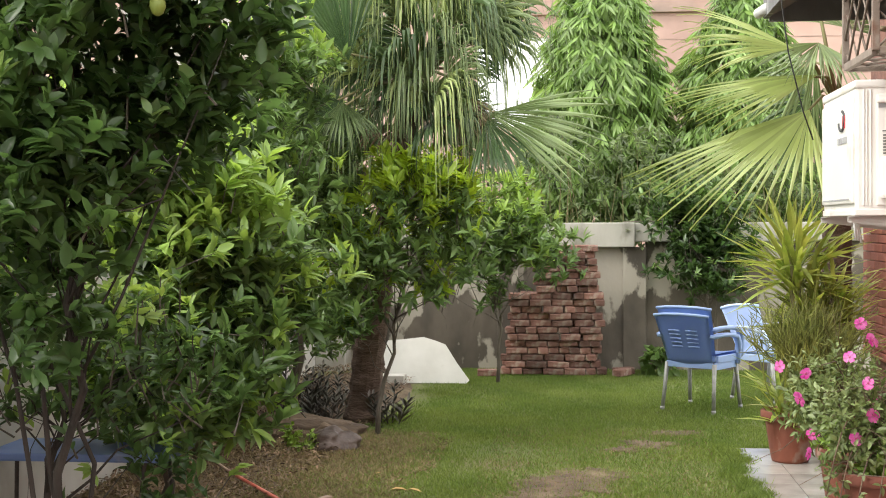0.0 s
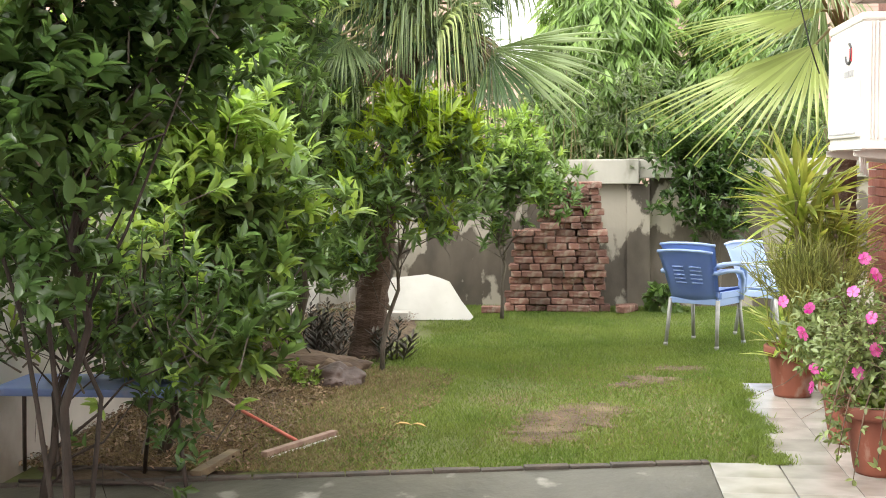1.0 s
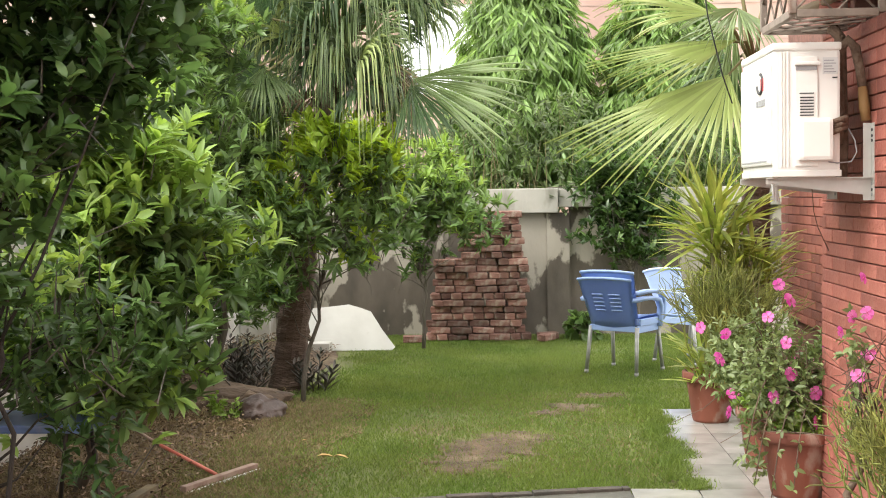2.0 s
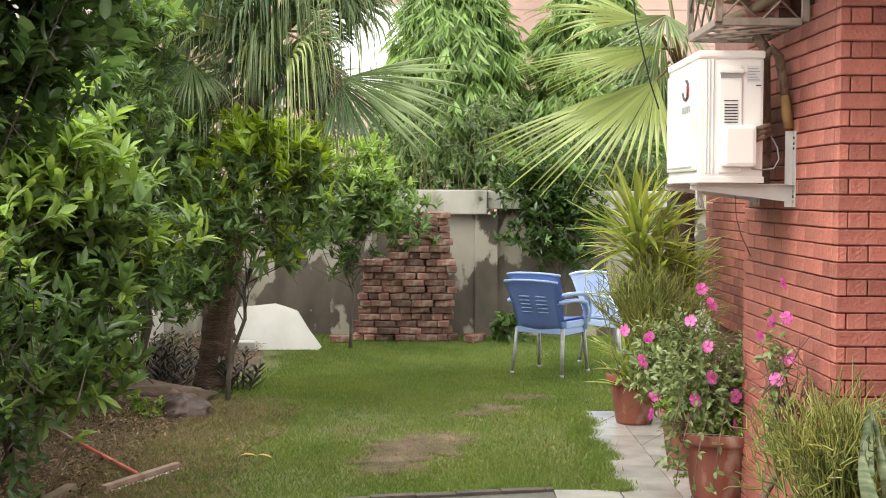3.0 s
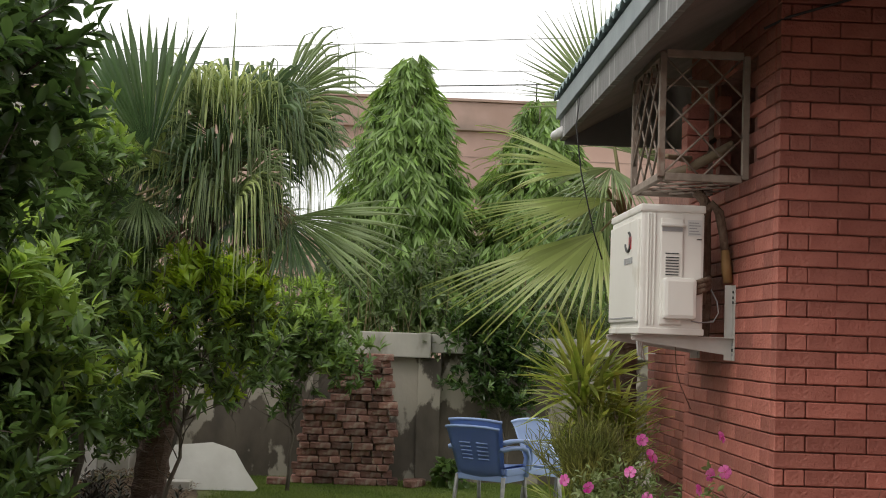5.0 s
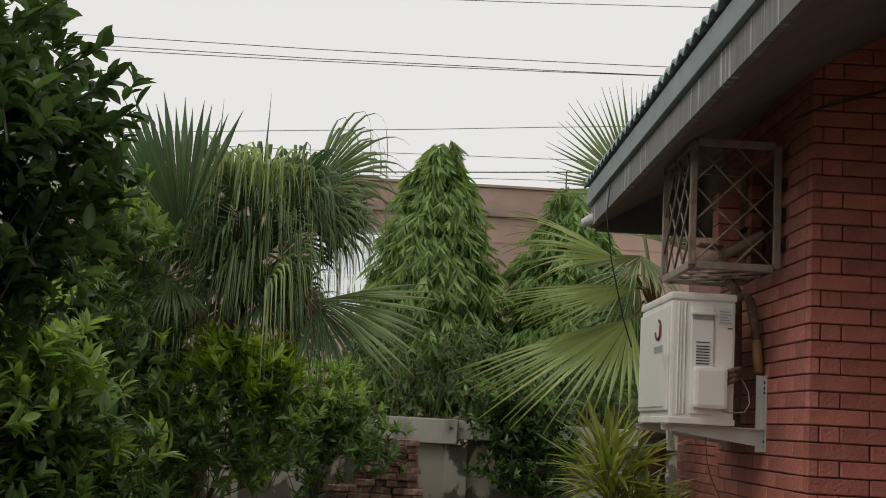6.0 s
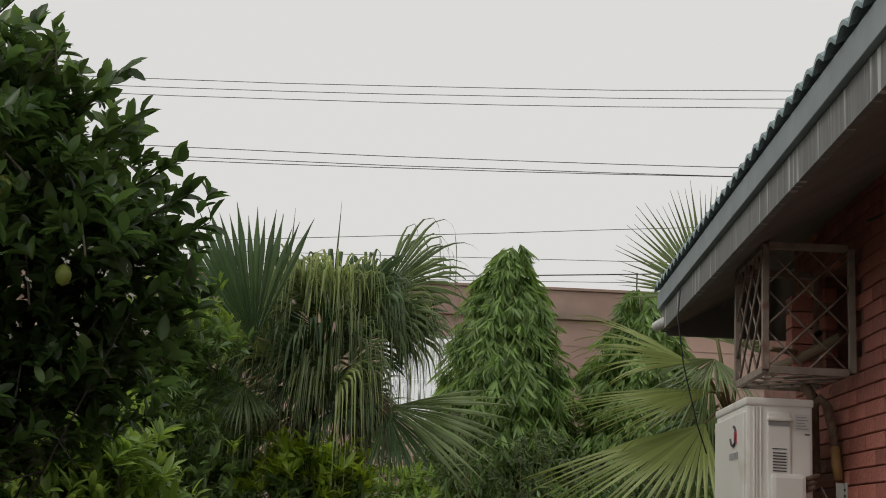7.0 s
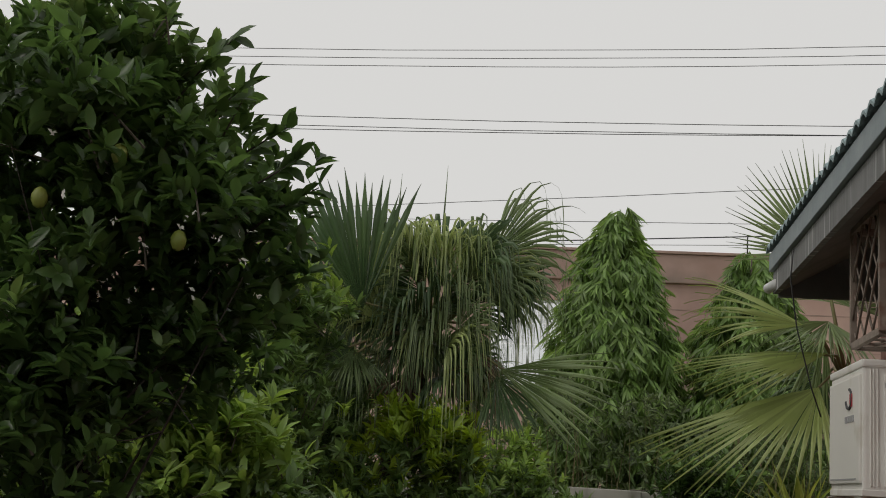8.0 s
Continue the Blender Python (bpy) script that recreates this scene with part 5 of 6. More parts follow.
# ---- brick stack, board and loose things by the wall ----
def brick_stack():
    st = empty("brick_stack", label="stacked salvaged bricks, dusty red, leaning against the wall", category="bricks")
    bl, bh, bd = 0.225, 0.072, 0.11
    for c in range(17):
        z = 0.012 + c * (bh + 0.001) + bh / 2
        x0 = -0.93 + rng.uniform(-0.015, 0.02) + 0.005 * c if c < 12 else -0.6 + rng.uniform(-0.04, 0.04)
        x1 = 0.17 - (0.0 if c < 13 else 0.03) - (0.06 if c > 14 else 0) + rng.uniform(-0.02, 0.02)
        for row in range(2):
            x = x0 + rng.uniform(0, 0.03) + (0.03 if (c + row) % 2 else 0)
            while x < x1 - 0.08:
                turn = rng.random() < (0.2 if (c % 3) else 0.5) or x > x1 - 0.2
                w = bd if turn else bl
                d = bl if turn else bd
                if row and turn:
                    x += w + 0.004
                    continue
                y = 13.5 + d / 2 + row * 0.235 + rng.uniform(-0.045, 0.045) + 0.005 * c
                ob = brick_ob(st, bl, x + w / 2, y, z, (math.pi / 2 if turn else 0) + rng.normal(0, 0.05), M_OLDBRICK, bh, bd)
                ob.scale = (rng.uniform(0.9, 1.02), 1, rng.uniform(0.86, 1.0))
                ob.rotation_euler[0 if turn else 1] += rng.normal(0, 0.03)
                x += w + rng.uniform(0.001, 0.006)
    for i in range(14):
        x = rng.uniform(-0.4, 0.0)
        ob = brick_ob(st, bl, x, 13.58 + rng.uniform(0, 0.2), 0.012 + 17 * (bh + 0.001) + bh / 2 + (0 if i < 9 else bh), rng.uniform(0, 3.14) if i < 9 else 0.2, M_OLDBRICK, bh, bd)
    return st


brick_stack()
for x, y, a in ((-1.05, 13.35, 0.1), (0.38, 13.6, 0.5), (0.36, 13.45, 1.0), (-2.05, 12.55, 0.2)):
    ob = brick_ob(None, 0.225, x, y, 0.05, a, M_OLDBRICK, 0.072, 0.11)
    ob.name = "loose_brick"
    tagged(ob, "dusty loose brick lying on the grass", "brick", "loose bricks")

bm = bmesh.new()
q = [(-2.03, 0.1), (-1.9, 0.0), (-1.23, 0.0), (-1.195, 0.03), (-1.33, 0.19), (-1.46, 0.37), (-1.56, 0.405), (-1.69, 0.44), (-1.88, 0.42), (-2.06, 0.405), (-2.13, 0.21)]
fv = [bm.verts.new((x, 12.72 + z * 0.55, 0.01 + z * 1.02)) for x, z in q]
f_ = bm.faces.new(fv)
r_ = bmesh.ops.extrude_face_region(bm, geom=[f_])
bmesh.ops.translate(bm, vec=(0.0, 0.03, -0.004), verts=[v for v in r_["geom"] if isinstance(v, bmesh.types.BMVert)])
bmesh.ops.recalc_face_normals(bm, faces=bm.faces[:])
tagged(part("broken_board", bm, M_SLAB), "broken white plaster board leaning over the grass", "board")
box("concrete_block", (-2.12, 12.5, 0.0), (-1.83, 12.7, 0.11), M_WHITEWALL, None, 0.01)
tagged(bpy.data.objects["concrete_block"], "low grey concrete block on the grass", "block")


# ---- chairs ----
def chair(at, turn, shell, label):
    ch = empty("plastic_armchair", at, label=label, category="chair", group="garden chairs")
    # seat
    bm = bmesh.new()
    n = 10
    g = [[bm.verts.new(((-0.5 + i / n) * (0.44 + 0.03 * (j / n)), -0.2 + 0.43 * j / n, 0.425 + 0.02 * (2 * i / n - 1) ** 2 + 0.015 * (j / n) - 0.02 * max(0, j / n - 0.85) * 6)) for i in range(n + 1)] for j in range(n + 1)]
    for a, b in zip(g, g[1:]):
        for k in range(n):
            bm.faces.new((a[k], a[k + 1], b[k + 1], b[k]))
    bmesh.ops.solidify(bm, geom=bm.faces[:], thickness=0.012)
    part("seat", bm, shell, ch, "", True)
    # apron
    bm = bmesh.new()
    for x in (-1, 1):
        add_box(bm, (x * 0.225 - 0.012, -0.2, 0.37), (x * 0.225 + 0.012, 0.22, 0.43), 0.006)
    add_box(bm, (-0.212, 0.2, 0.385), (0.212, 0.222, 0.43), 0.006)
    add_box(bm, (-0.212, -0.215, 0.38), (0.212, -0.195, 0.43), 0.006)
    part("apron", bm, shell, ch)
    # back with slots
    cols = [-0.235, -0.19, -0.13, -0.03, 0.03, 0.13, 0.19, 0.235]
    rows_ = [0.41, 0.47, 0.54] + [0.54 + 0.025 * ((k + 1) // 2) + 0.009 * (k // 2) for k in range(1, 12)] + [0.78, 0.825, 0.84]
    bm = bmesh.new()

    def bp_(x, z):
        s = (z - 0.41) / 0.43
        xx = x * (0.9 + 0.2 * s)
        crown = 0.012 * (1 - (x / 0.235) ** 2) * s
        return (xx, -0.2 - 0.17 * s - 0.035 * (1 - (x / 0.235) ** 2) * (0.4 + s * 0.6) + (0.02 * max(0, s - 0.9) * -6), z + crown)
    louvres = []
    g = [[bm.verts.new(bp_(x, z)) for x in cols] for z in rows_]
    for j in range(len(rows_) - 1):
        for k in range(len(cols) - 1):
            slot = k in (2, 4) and 3 <= j <= 12 and j % 2 == 1
            bm.faces.new((g[j][k], g[j][k + 1], g[j + 1][k + 1], g[j + 1][k]))
            if slot:
                louvres.append((cols[k], cols[k + 1], rows_[j]))
    bmesh.ops.solidify(bm, geom=bm.faces[:], thickness=0.01)
    part("backrest", bm, shell, ch, "", True)
    for x0, x1, z in louvres:
        tube("louvre_rib", [Vector(bp_(x, z)) + Vector((0, -0.006, 0)) for x in (x0, (x0 + x1) / 2, x1)], 0.0065, shell, ch, 6)
    bm = bmesh.new()
    add_tube(bm, [(-0.26, -0.372, 0.835), (-0.15, -0.396, 0.848), (0, -0.407, 0.852), (0.15, -0.396, 0.848), (0.26, -0.372, 0.835)], 0.013, 8)
    part("top_rim", bm, shell, ch, "", True)
    for sx in (-1, 1):
        bm = bmesh.new()
        pts = [(sx * 0.245, -0.3, 0.66), (sx * 0.27, -0.18, 0.675), (sx * 0.275, 0.0, 0.67), (sx * 0.27, 0.12, 0.645), (sx * 0.262, 0.175, 0.58), (sx * 0.25, 0.185, 0.48), (sx * 0.24, 0.18, 0.4)]
        rings = []
        for i, p_ in enumerate(pts):
            p_ = Vector(p_)
            d = (Vector(pts[min(i + 1, 6)]) - Vector(pts[max(i - 1, 0)])).normalized()
            u = Vector((1, 0, 0))
            w = d.cross(u).normalized()
            rings.append([bm.verts.new(p_ + u * a * 0.03 + w * b * 0.02) for a, b in ((-1, -0.6), (-0.8, 1), (0.8, 1), (1, -0.6))])
        for a, b in zip(rings, rings[1:]):
            for k in range(4):
                bm.faces.new((a[k], a[(k + 1) % 4], b[(k + 1) % 4], b[k]))
        bm.faces.new(rings[0][::-1])
        bm.faces.new(rings[-1])
        bmesh.ops.recalc_face_normals(bm, faces=bm.faces[:])
        part("armrest", bm, shell, ch, "", True)
    for sx in (-1, 1):
        for sy, y in ((-1, -0.2), (1, 0.19)):
            lg = tube("leg", [(sx * 0.225, y, 0.42), (sx * 0.235, y + sy * 0.03, 0.2), (sx * 0.245, y + sy * 0.055, 0.012)], [0.02, 0.018, 0.017], M_ALU, ch, 10, "aluminium tube leg")
            tube("foot_cap", [(sx * 0.2445, y + sy * 0.054, 0.035), (sx * 0.2455, y + sy * 0.056, 0.0)], 0.02, M_ALU, lg, 10)
    ch.rotation_euler = (0, 0, turn)
    return ch


chair((0.985, 11.17, 0.0), radians(-33), M_BLUE, "blue plastic armchair on aluminium legs, on the lawn")
c2 = chair((1.01, 11.19, 0.06), radians(-33), M_BLUE, "second blue plastic armchair nested on the first")
for o in list(c2.children_recursive):
    if o.name.startswith(("leg", "foot_cap")):
        bpy.data.objects.remove(o)
chair((1.67, 11.8, 0.0), radians(-138), M_PALEBLUE, "pale blue plastic armchair turned sideways on the lawn")


# ---- pots and pot plants ----
def pot(at, r, h, label, material=None):
    p = empty("flower_pot", at, label=label, category="flower pot", group="terracotta pots")
    lathe("pot_body", [(r * 0.66, 0.0), (r * 0.7, 0.02), (r * 0.92, h * 0.8), (r * 0.93, h * 0.82), (r * 1.05, h * 0.83), (r * 1.08, h * 0.86), (r * 1.08, h * 0.98), (r * 1.04, h), (r * 0.94, h), (r * 0.9, h * 0.9)], material or M_TERRA, p)
    lathe("soil", [(r * 0.2, h * 0.85), (r * 0.9, h * 0.9), (r * 0.85, h * 0.905), (0.01, h * 0.92)], M_SOIL, p, 20)
    return p


def spiky(at, heads, label):
    pl = empty("variegated_spiky_plant", at, label=label, category="plant")
    for (x, y, z), n, L in heads:
        tube("stem", [(0, 0, 0), (x * 0.4, y * 0.4, z * 0.5), (x, y, z)], [0.02, 0.018, 0.014], M_PETIOLE, pl, 7)
        d = unit(rng.normal(size=(n, 3)) * [1, 1, 0.6] + [0, 0, 0.75])
        base = np.array([x, y, z]) + d * 0.01 + np.array([0, 0, 1]) * rng.uniform(-0.2, 0.08, (n, 1))
        face = np.tile([0, 0, 1.0], (n, 1)) + rng.normal(0, 0.2, (n, 3))
        leaf_mesh("leaf_head", base, d, face, L * rng.uniform(0.75, 1.15, n), np.full(n, 0.04), M_SPIKE, pl, droop=0.14, fold=0.15)
    return pl


def pencil(at, n, h, spread, label):
    pl = empty("pencil_bush", at, label=label, category="plant")
    for i in range(n):
        bm = bmesh.new()
        p = Vector((rng.normal(0, 0.06), rng.normal(0, 0.05), 0))
        d = Vector((rng.normal(0, spread), rng.normal(0, spread), 1)).normalized()

        def grow(p, d, L, r, depth):
            q = p + d * L
            add_tube(bm, [p, p.lerp(q, 0.5) + Vector(rng.normal(size=3)) * 0.012, q], [r, r * 0.9, r * 0.75], 5, False)
            if depth:
                for _ in range(rng.integers(2, 4)):
                    nd = (d + Vector(rng.normal(size=3)) * 0.38 + Vector((0, 0, 0.2))).normalized()
                    grow(q, nd, L * rng.uniform(0.55, 0.9), r * 0.78, depth - 1)
        grow(p, d, h * rng.uniform(0.3, 0.42), 0.0055, 3)
        part("stem", bm, M_PENCIL, pl, "", True)
    return pl


def flower_bush(at, lobes, n, nf, label, extra=(), size=0.033):
    pl = empty("flowering_bush", at, label=label, category="plant")
    p, o = crown_points(lobes, n, 0.3)
    branches("trunk", (0, 0, 0), p[rng.choice(n, 26, replace=False)], M_LOG, pl, 0.016, 0.2, 5)
    leaf_mesh("foliage", *rosettes(p, o + [0, 0, 0.3], 6, 1.15, 0.046, 0.021), M_VINCA, pl, droop=0.2)
    fp, fo = crown_points(lobes, nf, 0.98)
    fp = np.concatenate([fp, np.array(extra).reshape(-1, 3)]) if len(extra) else fp
    for q in fp:
        d = (Vector((rng.normal(0, 0.7), -1.0, 0.35 + rng.normal(0, 0.45)))).normalized()
        s = d.orthogonal().normalized()
        t = d.cross(s)
        q = Vector(q) + d * 0.03
        blossom(pl, q, d, s, t, size)
    return pl


def blossom(pl, q, d, s, t, size):
    """One open five-petalled flower facing d."""
    bm = bmesh.new()
    R = size * rng.uniform(0.85, 1.15)
    for k in range(5):
        a = 2 * math.pi * k / 5 + rng.uniform(-0.1, 0.1)
        e = s * math.cos(a) + t * math.sin(a)
        w = t * math.cos(a) - s * math.sin(a)
        v = [bm.verts.new(q + e * R * f + w * R * g + d * R * u) for f, g, u in ((0.08, 0, 0), (0.6, 0.46, 0.1), (1.0, 0.46, -0.04), (1.1, 0, 0.05), (1.0, -0.46, 0.08), (0.6, -0.46, 0.16), (0.62, 0, 0.04))]
        for i in range(6):
            bm.faces.new((v[6], v[i], v[(i + 1) % 6]))
    f = part("flower", bm, M_PINK, pl, "pink five-petalled flower")
    bm = bmesh.new()
    add_tube(bm, [q - d * 0.002, q + d * 0.006], R * 0.13, 6)
    part("throat", bm, M_PINKEYE, f)
    return f


pot((1.335, 8.62, 0.03), 0.178, 0.34, "terracotta pot with a broad rim, on the marble path")
spiky((1.36, 8.55, 0.34), [((-0.1, 0.0, 0.12), 40, 0.36), ((0.04, 0.1, 0.92), 120, 0.58), ((0.28, 0.15, 0.66), 80, 0.45), ((0.1, 0.05, 0.6), 60, 0.45), ((-0.02, 0.05, 1.05), 40, 0.45)], "tall variegated yellow-green spiky plant in a pot")
pencil((1.42, 8.4, 0.3), 85, 0.78, 0.25, "yellow-green pencil bush beside the spiky plant")
pot((1.42, 7.2, 0.03), 0.155, 0.34, "terracotta pot half hidden by flowering stems")
pot((1.44, 6.5, 0.03), 0.19, 0.35, "terracotta pot with flowering bush, on the path")
flower_bush((1.5, 6.5, 0.33), [((-0.18, -0.08, 0.32), (0.27, 0.18, 0.26), 2), ((0.08, -0.05, 0.3), (0.24, 0.22, 0.28), 1.5), ((-0.28, -0.08, 0.0), (0.14, 0.1, 0.2), 0.25)], 380, 2, "bushy plant with pink flowers in a terracotta pot",
            [(-0.46, -0.15, 0.56), (-0.5, -0.15, 0.41), (-0.46, -0.15, 0.16), (-0.22, -0.15, 0.22), (-0.15, -0.15, 0.7), (-0.13, -0.15, 0.5), (-0.02, -0.15, 0.25), (-0.23, -0.15, 0.62), (-0.14, -0.15, 0.34), (-0.03, -0.15, 0.1)])
for k, (bx, bz, ex, ez) in enumerate(((1.36, 0.5, 1.17, 0.14), (1.42, 0.45, 1.25, 0.06), (1.34, 0.62, 1.13, 0.3), (1.5, 0.48, 1.36, 0.12))):
    vine = empty("hanging_stem", (bx, 6.38, bz), label="arching reddish stem with paired dark leaves over the pot", category="plant", group="hanging stems")
    pts_ = [Vector(((ex - bx) * f, -0.16 * f, 0.1 * math.sin(math.pi * f) + (ez - bz) * f * f)) for f in (0, 0.15, 0.3, 0.45, 0.6, 0.75, 0.9, 1.0)]
    tube("stem", pts_, [0.005, 0.005, 0.0045, 0.004, 0.004, 0.0035, 0.003, 0.002], M_LOG, vine, 6)
    q_ = np.repeat(np.array([tuple(p) for p in pts_[1:]]), 3, 0)
    leaf_mesh("leaves", q_, rng.normal(0, 0.7, q_.shape) + [-0.2, -0.5, 0.2], np.array([0, -0.6, 0.8]) + rng.normal(0, 0.3, q_.shape), rng.uniform(0.035, 0.055, len(q_)), rng.uniform(0.018, 0.026, len(q_)), M_VINCA, vine)
flower_bush((1.45, 7.25, 0.33), [((-0.08, 0.0, 0.3), (0.34, 0.22, 0.34), 2)], 240, 4, "leggy pink-flowered plant behind the first", [(0.05, 0, 0.72)])
flower_bush((1.37, 5.1, 0.27), [((0.0, 0.0, 0.5), (0.13, 0.12, 0.32), 1), ((-0.02, -0.02, 0.75), (0.06, 0.06, 0.2), 0.3)], 38, 1, "tall thin stems with pink flowers by the wall",
            [(-0.1, 0.0, 0.75), (-0.05, 0, 0.82), (0.02, 0, 0.83), (-0.01, 0, 0.96), (0.04, 0, 0.65)], 0.025)
pot((1.42, 5.1, 0.02), 0.13, 0.28, "terracotta pot under tall flower stems")
pencil((1.47, 4.55, 0.28), 75, 0.56, 0.3, "spreading yellow-green pencil bush before the pier")
pot((1.5, 4.5, 0.02), 0.16, 0.3, "terracotta pot holding a pencil bush")

tr = empty("trailing_plant", (1.48, 6.5, 0.35), label="fine-leaved yellow-green trailing plant filling a terracotta pot", category="plant")
p_, o_ = crown_points([((-0.02, -0.06, 0.09), (0.19, 0.16, 0.13), 2), ((-0.14, 0.2, 0.16), (0.2, 0.15, 0.12), 1)], 300, 0.4)
leaf_mesh("foliage", *rosettes(p_, o_ + [0, 0, 0.4], 7, 1.0, 0.032, 0.016), M_TRAIL, tr, kind="stuff")
branches("stem", (0, 0, -0.03), p_[:14], M_PETIOLE, tr, 0.006, 0.2, 5)


def snake_plant(at):
    pl = empty("snake_plant", at, label="snake plant with banded grey-green upright leaves", category="plant")
    prof = (0.6, 0.8, 0.95, 1.0, 1.0, 0.97, 0.88, 0.7, 0.4, 0.04)
    for i in range(15):
        x, y = rng.normal(0, 0.055), rng.normal(0, 0.045)
        L, W = rng.uniform(0.36, 0.62), rng.uniform(0.05, 0.068)
        lean = Vector((x * 1.6 + rng.normal(0, 0.05), y * 1.2, 1)).normalized()
        a = rng.uniform(-0.7, 0.7)
        side = Vector((math.cos(a), math.sin(a), 0))
        face = side.cross(lean).normalized()
        ph = rng.uniform(0, 6)
        V, F = [], []
        for k, w in enumerate(prof):
            f = k / (len(prof) - 1)
            c = Vector((x, y, 0)) + lean * L * f + face * (0.03 * math.sin(f * 5 + ph)) + side * (0.012 * math.sin(f * 7 + ph))
            V += [c - side * W * w / 2 + face * 0.008, c - face * 0.006, c + side * W * w / 2 + face * 0.008]
            if k:
                q = 3 * k
                F += [(q - 3, q - 2, q + 1, q), (q - 2, q - 1, q + 2, q + 1)]
        raw("leaf", V, F, M_SNAKE, pl, "", True)
    return pl


snake_plant((1.54, 4.12, 0.33))
pot((1.54, 4.12, 0.02), 0.17, 0.34, "terracotta pot holding a snake plant")
sg = empty("grey_leaved_shrub", (1.72, 4.45, 0.02), label="low grey-green leafy shrub against the pier", category="plant")
p_, o_ = crown_points([((0, 0, 0.74), (0.19, 0.18, 0.25), 1)], 300, 0.2)
leaf_mesh("foliage", *rosettes(p_, o_ + [0, 0, 0.4], 7, 1.0, 0.035, 0.012), M_SAGE, sg)
branches("trunk", (0, 0, 0), p_[:12], M_BARK, sg, 0.012, 0.5, 5)

# ---- left bed: dark succulents, rock, log, bench, squeegee ----
def kalanchoe(at, stems, h, label):
    pl = empty("dusky_succulent_plant", at, label=label, category="plant")
    for i in range(stems):
        x, y = rng.normal(0, 0.13), rng.normal(0, 0.1)
        hh = h * rng.uniform(0.6, 1.1)
        n = 20
        f = np.linspace(0.12, 1, n)
        a = np.arange(n) * 2.4
        b = np.stack([x * (0.4 + 0.6 * f), y * (0.4 + 0.6 * f), hh * f], 1)
        w = np.stack([np.cos(a), np.sin(a), np.full(n, 0.6)], 1)
        st = leaf_mesh("stem_leaves", b, w, np.tile([0, 0, 1.0], (n, 1)) + 0.1, 0.15 * (1.15 - 0.6 * f) * rng.uniform(0.7, 1.2, n), np.full(n, 0.024), M_KALAN, pl, droop=-0.1)
        tube("stem", [(x * 0.4, y * 0.4, 0), (x, y, hh)], [0.007, 0.004], M_KALAN, st, 5)
    return pl


kalanchoe((-2.2, 9.95, 0.0), 7, 0.42, "dusky purple-grey succulent clump under the palm")
kalanchoe((-2.5, 10.2, 0.0), 6, 0.45, "dusky succulent clump in the bed")
kalanchoe((-2.15, 10.6, 0.0), 6, 0.4, "dusky succulent clump behind the palm")
kalanchoe((-2.05, 9.6, 0.0), 6, 0.36, "dusky succulent clump beside the mound")
kalanchoe((-1.58, 10.0, 0.0), 6, 0.34, "small dark succulent at the palm's foot")


def rock(at, size, label, mat_, seed, name="rock"):
    bm = bmesh.new()
    bmesh.ops.create_icosphere(bm, subdivisions=4, radius=1)
    for v in bm.verts:
        k = 1 + 0.07 * noise.noise(v.co * 9) + 0.32 * noise.noise(v.co * 1.3 + Vector((seed, 0, 0))) + 0.16 * noise.noise(v.co * 3.5 + Vector((0, seed, 0)))
        v.co = Vector((v.co.x * size[0], v.co.y * size[1], max(v.co.z, -0.4) * size[2])) * k
    ob = part(name, bm, mat_, None, "", True)
    ob.location = (at[0], at[1], at[2] + size[2] * 0.35)
    return tagged(ob, label, name)


rock((-1.83, 8.85, 0.0), (0.19, 0.15, 0.13), "smooth dark brown boulder at the bed's edge", M_ROCK, 1.0)
rock((-2.25, 9.42, 0.0), (0.5, 0.24, 0.13), "brown earth mound and roots under the trees", M_LOG, 4.0, "mound")
weed = empty("weed_clump", (-1.98, 8.75, 0.02), label="small bright weeds creeping beside the boulder", category="plant")
p_, o_ = crown_points([((0, 0, 0.06), (0.16, 0.1, 0.08), 1), ((-0.15, 0.1, 0.1), (0.1, 0.1, 0.1), 0.6)], 60, 0.3)
leaf_mesh("foliage", *rosettes(p_, o_ + [0, 0, 0.4], 5, 1.0, 0.045, 0.024), M_TRAIL, weed)
branches("stem", (0, 0, 0), p_[:10], M_PETIOLE, weed, 0.005, 0.2, 5)
lp = [Vector((-2.6, 9.45, 0.12)).lerp(Vector((-1.8, 9.15, 0.1)), k / 22) + Vector((0, 0.04 * math.sin(k * 0.45), 0.025 * math.sin(k * 0.37 + 1) - 0.045)) for k in range(23)]
bm = bmesh.new()
add_tube(bm, lp, [0.062 + 0.03 * noise.noise(Vector((k * 0.6, 2, 0))) for k in range(23)], 20)
for v in bm.verts:
    v.co += Vector((noise.noise(v.co * 9), noise.noise(v.co * 9 + Vector((7, 0, 0))), noise.noise(v.co * 9 + Vector((0, 7, 0))))) * 0.04 + v.co.normalized() * 0.025 * noise.noise(v.co * 26)
part("fallen_log", bm, M_LOG, None, "", True)
tagged(bpy.data.objects["fallen_log"], "weathered grey log lying in the bed", "log")

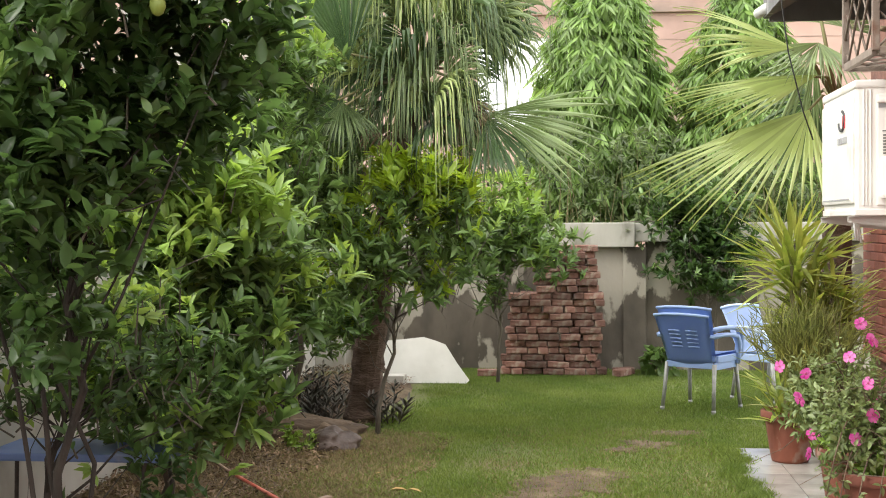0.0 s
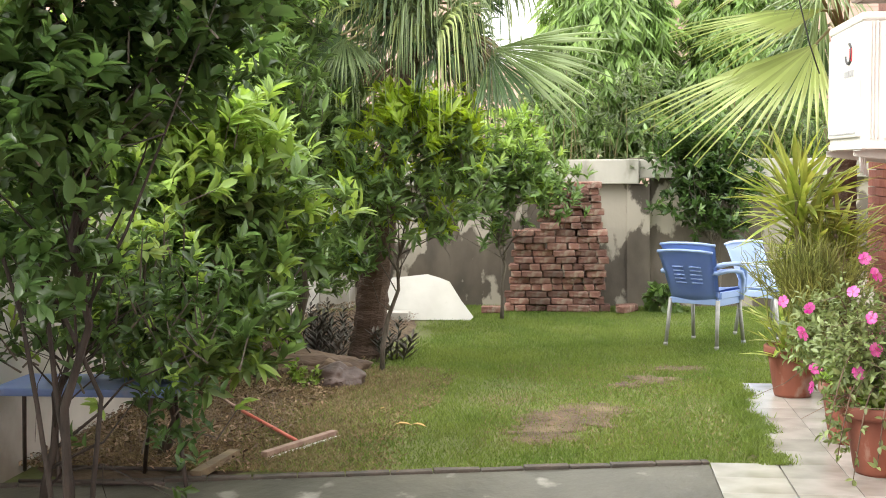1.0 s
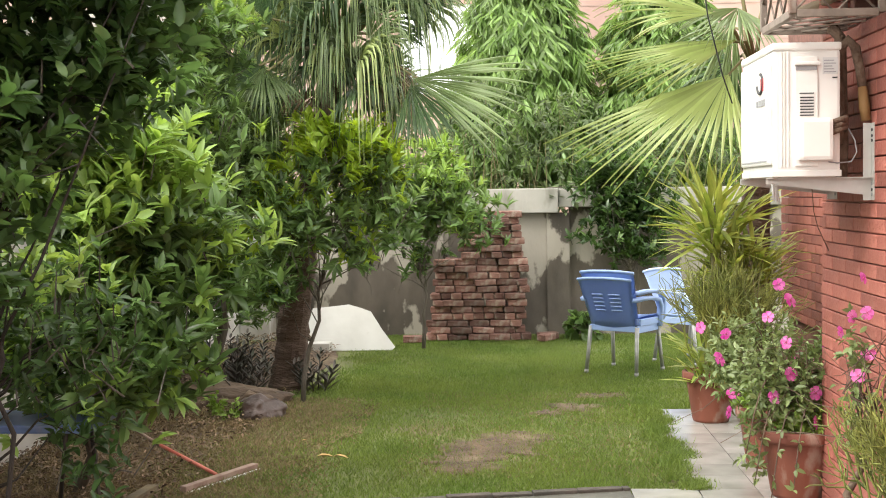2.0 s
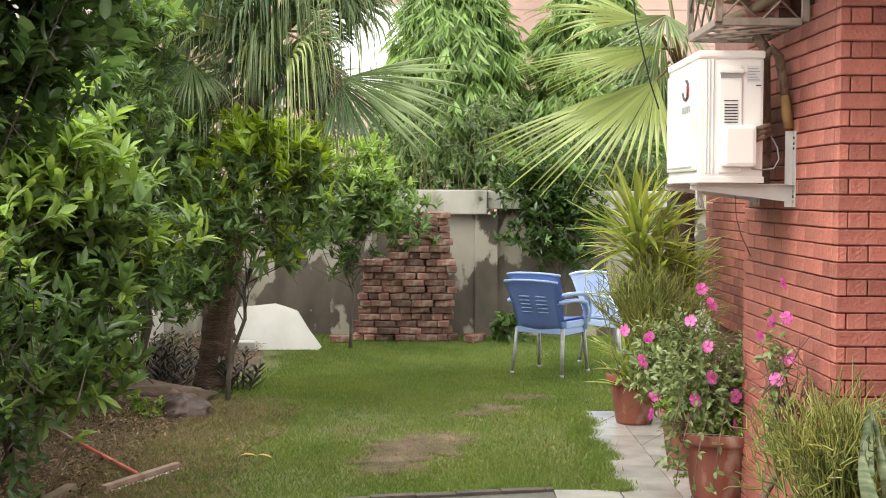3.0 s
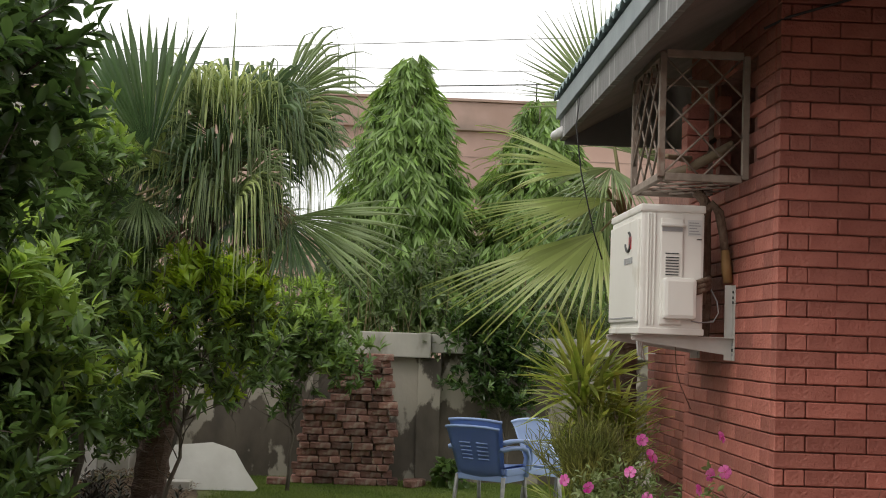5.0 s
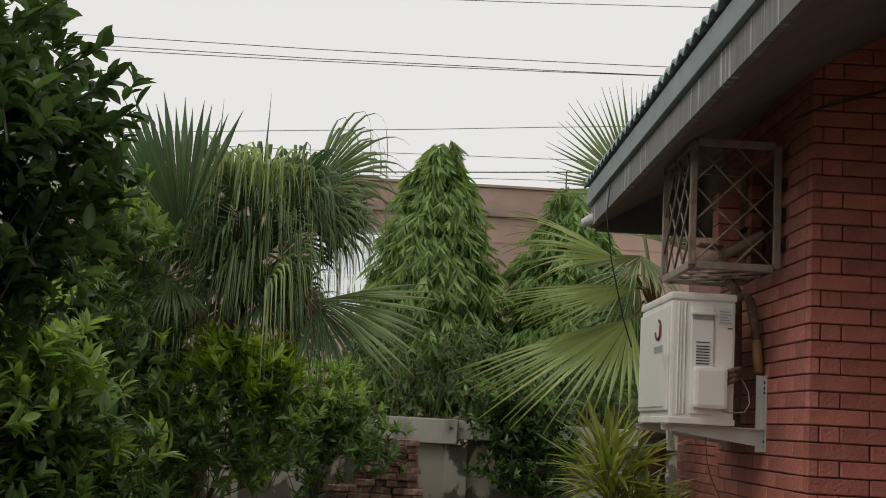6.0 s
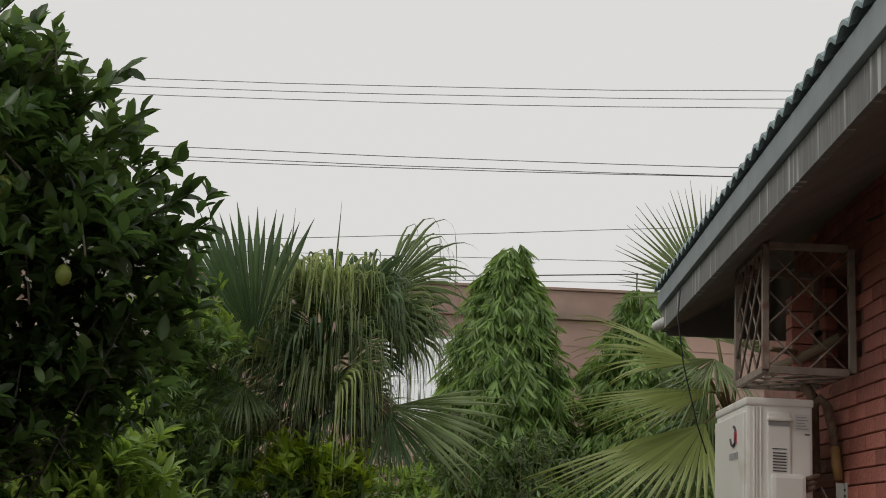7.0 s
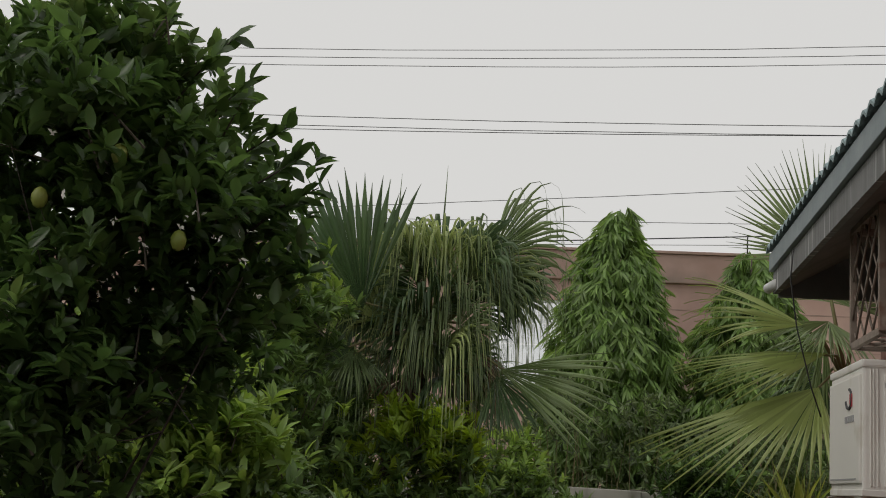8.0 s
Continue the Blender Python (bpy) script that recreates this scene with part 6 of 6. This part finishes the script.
sq = empty("floor_squeegee", label="floor squeegee with red pole lying on the grass", category="squeegee")
tube("pole", [(-1.665, 6.9, 0.05), (-1.94, 7.26, 0.07), (-2.15, 7.52, 0.09)], 0.011, M_REDPOLE, sq, 8)
tube("pole_end", [(-2.15, 7.52, 0.09), (-2.3, 7.71, 0.11), (-2.46, 7.92, 0.13)], 0.0095, M_SQUEEGEE, sq, 8, "paint-worn pale end of the pole")
d_ = Vector((-1.51 + 1.78, 7.31 - 6.73, 0))
box("blade_holder", (-d_.length / 2, -0.022, 0.02), (d_.length / 2, 0.022, 0.06), M_SQUEEGEE, sq, 0.006, m=pose(-1.625, 6.84, 0.005, 0, 0, math.degrees(math.atan2(d_.y, d_.x))))
box("rubber_blade", (-d_.length / 2, -0.04, 0.02), (d_.length / 2, -0.024, 0.032), M_FRAME, sq, 0.002, m=pose(-1.625, 6.84, 0.005, 0, 0, math.degrees(math.atan2(d_.y, d_.x))))

bench = empty("blue_bench", label="blue-topped folding bench on thin metal legs", category="bench")
box("bench_top", (-2.95, 5.85, 0.40), (-2.02, 6.3, 0.44), M_BENCH, bench, 0.01, m=pose(0, 0, 0.08, 0, 0, 0))
for x in (-2.8, -2.15):
    for s in (-1, 1):
        tube("leg", [(x, 6.08 + s * 0.17, 0.48), (x + 0.16 * s, 6.08 - s * 0.15, 0.02)], 0.011, M_IRON, bench, 7)
for y in (5.93, 6.23):
    tube("foot_bar", [(-2.85, y, 0.04), (-2.1, y, 0.04)], 0.011, M_IRON, bench, 7)
pl_ = box("wooden_plank", (-0.25, -0.03, 0.0), (0.25, 0.03, 0.04), M_WOOD, None, 0.004, m=pose(-1.96, 6.33, 0.03, 0, 0, 83))
tagged(pl_, "short weathered plank lying on the bed", "plank")

yl = leaf_mesh("fallen_leaf", np.array([[-1.18, 7.4, 0.045], [-1.08, 7.42, 0.045], [-1.35, 7.9, 0.04]]), np.array([[1, 0.1, 0.1], [1, -0.3, 0.05], [0.6, 0.6, 0.1]]), np.tile([0, 0, 1.0], (3, 1)), np.array([0.11, 0.1, 0.05]), np.array([0.05, 0.04, 0.02]), M_YLEAF)
tagged(yl, "yellow fallen leaves on the lawn", "leaf", kind="stuff")

low = empty("broad_leaf_plant", (0.75, 13.55, 0.0), label="low broad-leaved green plant at the wall's foot", category="plant")
p_, o_ = crown_points([((0, 0, 0.16), (0.22, 0.14, 0.14), 1)], 40, 0.3)
leaf_mesh("foliage", *rosettes(p_, o_ + [0, 0, 0.3], 4, 1.0, 0.13, 0.09), M_CITRUS, low)
tube("stem", [(0, 0, 0), (0.01, 0, 0.1)], 0.01, M_PETIOLE, low, 5)

creeper = empty("creeper", (0.7, 14.1, 1.62), label="leafy creeper trailing over the wall coping", category="plant")
n_ = 70
cp = np.stack([rng.uniform(-0.25, 0.5, n_), rng.uniform(-0.12, 0.2, n_), rng.uniform(-0.05, 0.1, n_)], 1)
cp[:, 2] -= np.where(cp[:, 1] < -0.05, rng.uniform(0, 0.25, n_), 0)
leaf_mesh("foliage", *rosettes(cp, rng.normal(0, 0.5, cp.shape) + [0, -0.6, 0.3], 5, 1.1, 0.08, 0.04), M_HEDGE, creeper, kind="stuff")
tube("vine", [(-0.3, 0.1, 0.02), (0.0, -0.05, 0.03), (0.2, -0.14, -0.02), (0.25, -0.15, -0.25)], 0.006, M_BARK, creeper, 5)
# ---- bricks of the house, tiles and other many pieces ----
brick_face(wall_e, XP, XR + 0.06, lambda u: (u, YP + 0.03), Z0B, 3.5, fro, 0)
brick_side = empty("brick_side_wall", label="red facing-brick side wall under the eave", category="wall", kind="structure")
brick_face(brick_side, YP + 0.0615, 6.38, lambda u: (XP + 0.03, u), Z0B, 3.05, sid, math.pi / 2)
for ob in list(brick_side.children):
    if HY0 < ob.location.y < HY1 and HZ0 < ob.location.z < HZ1:
        bpy.data.objects.remove(ob)
recess = empty("recessed_brick_wall", label="red facing-brick wall set back beyond the pier", category="wall", kind="structure")
brick_face(recess, 8.2, 10.04, lambda u: (2.17 - 0.03, u), Z0B + 9 * CH, 2.0, sid, math.pi / 2)
near = empty("near_brick_wall", label="red facing-brick wall edge beside the pier", category="wall", kind="structure")
brick_face(near, 4.1, YP - 0.01, lambda u: (XR + 0.03, u), Z0B + 9 * CH, 2.9, sid, math.pi / 2)
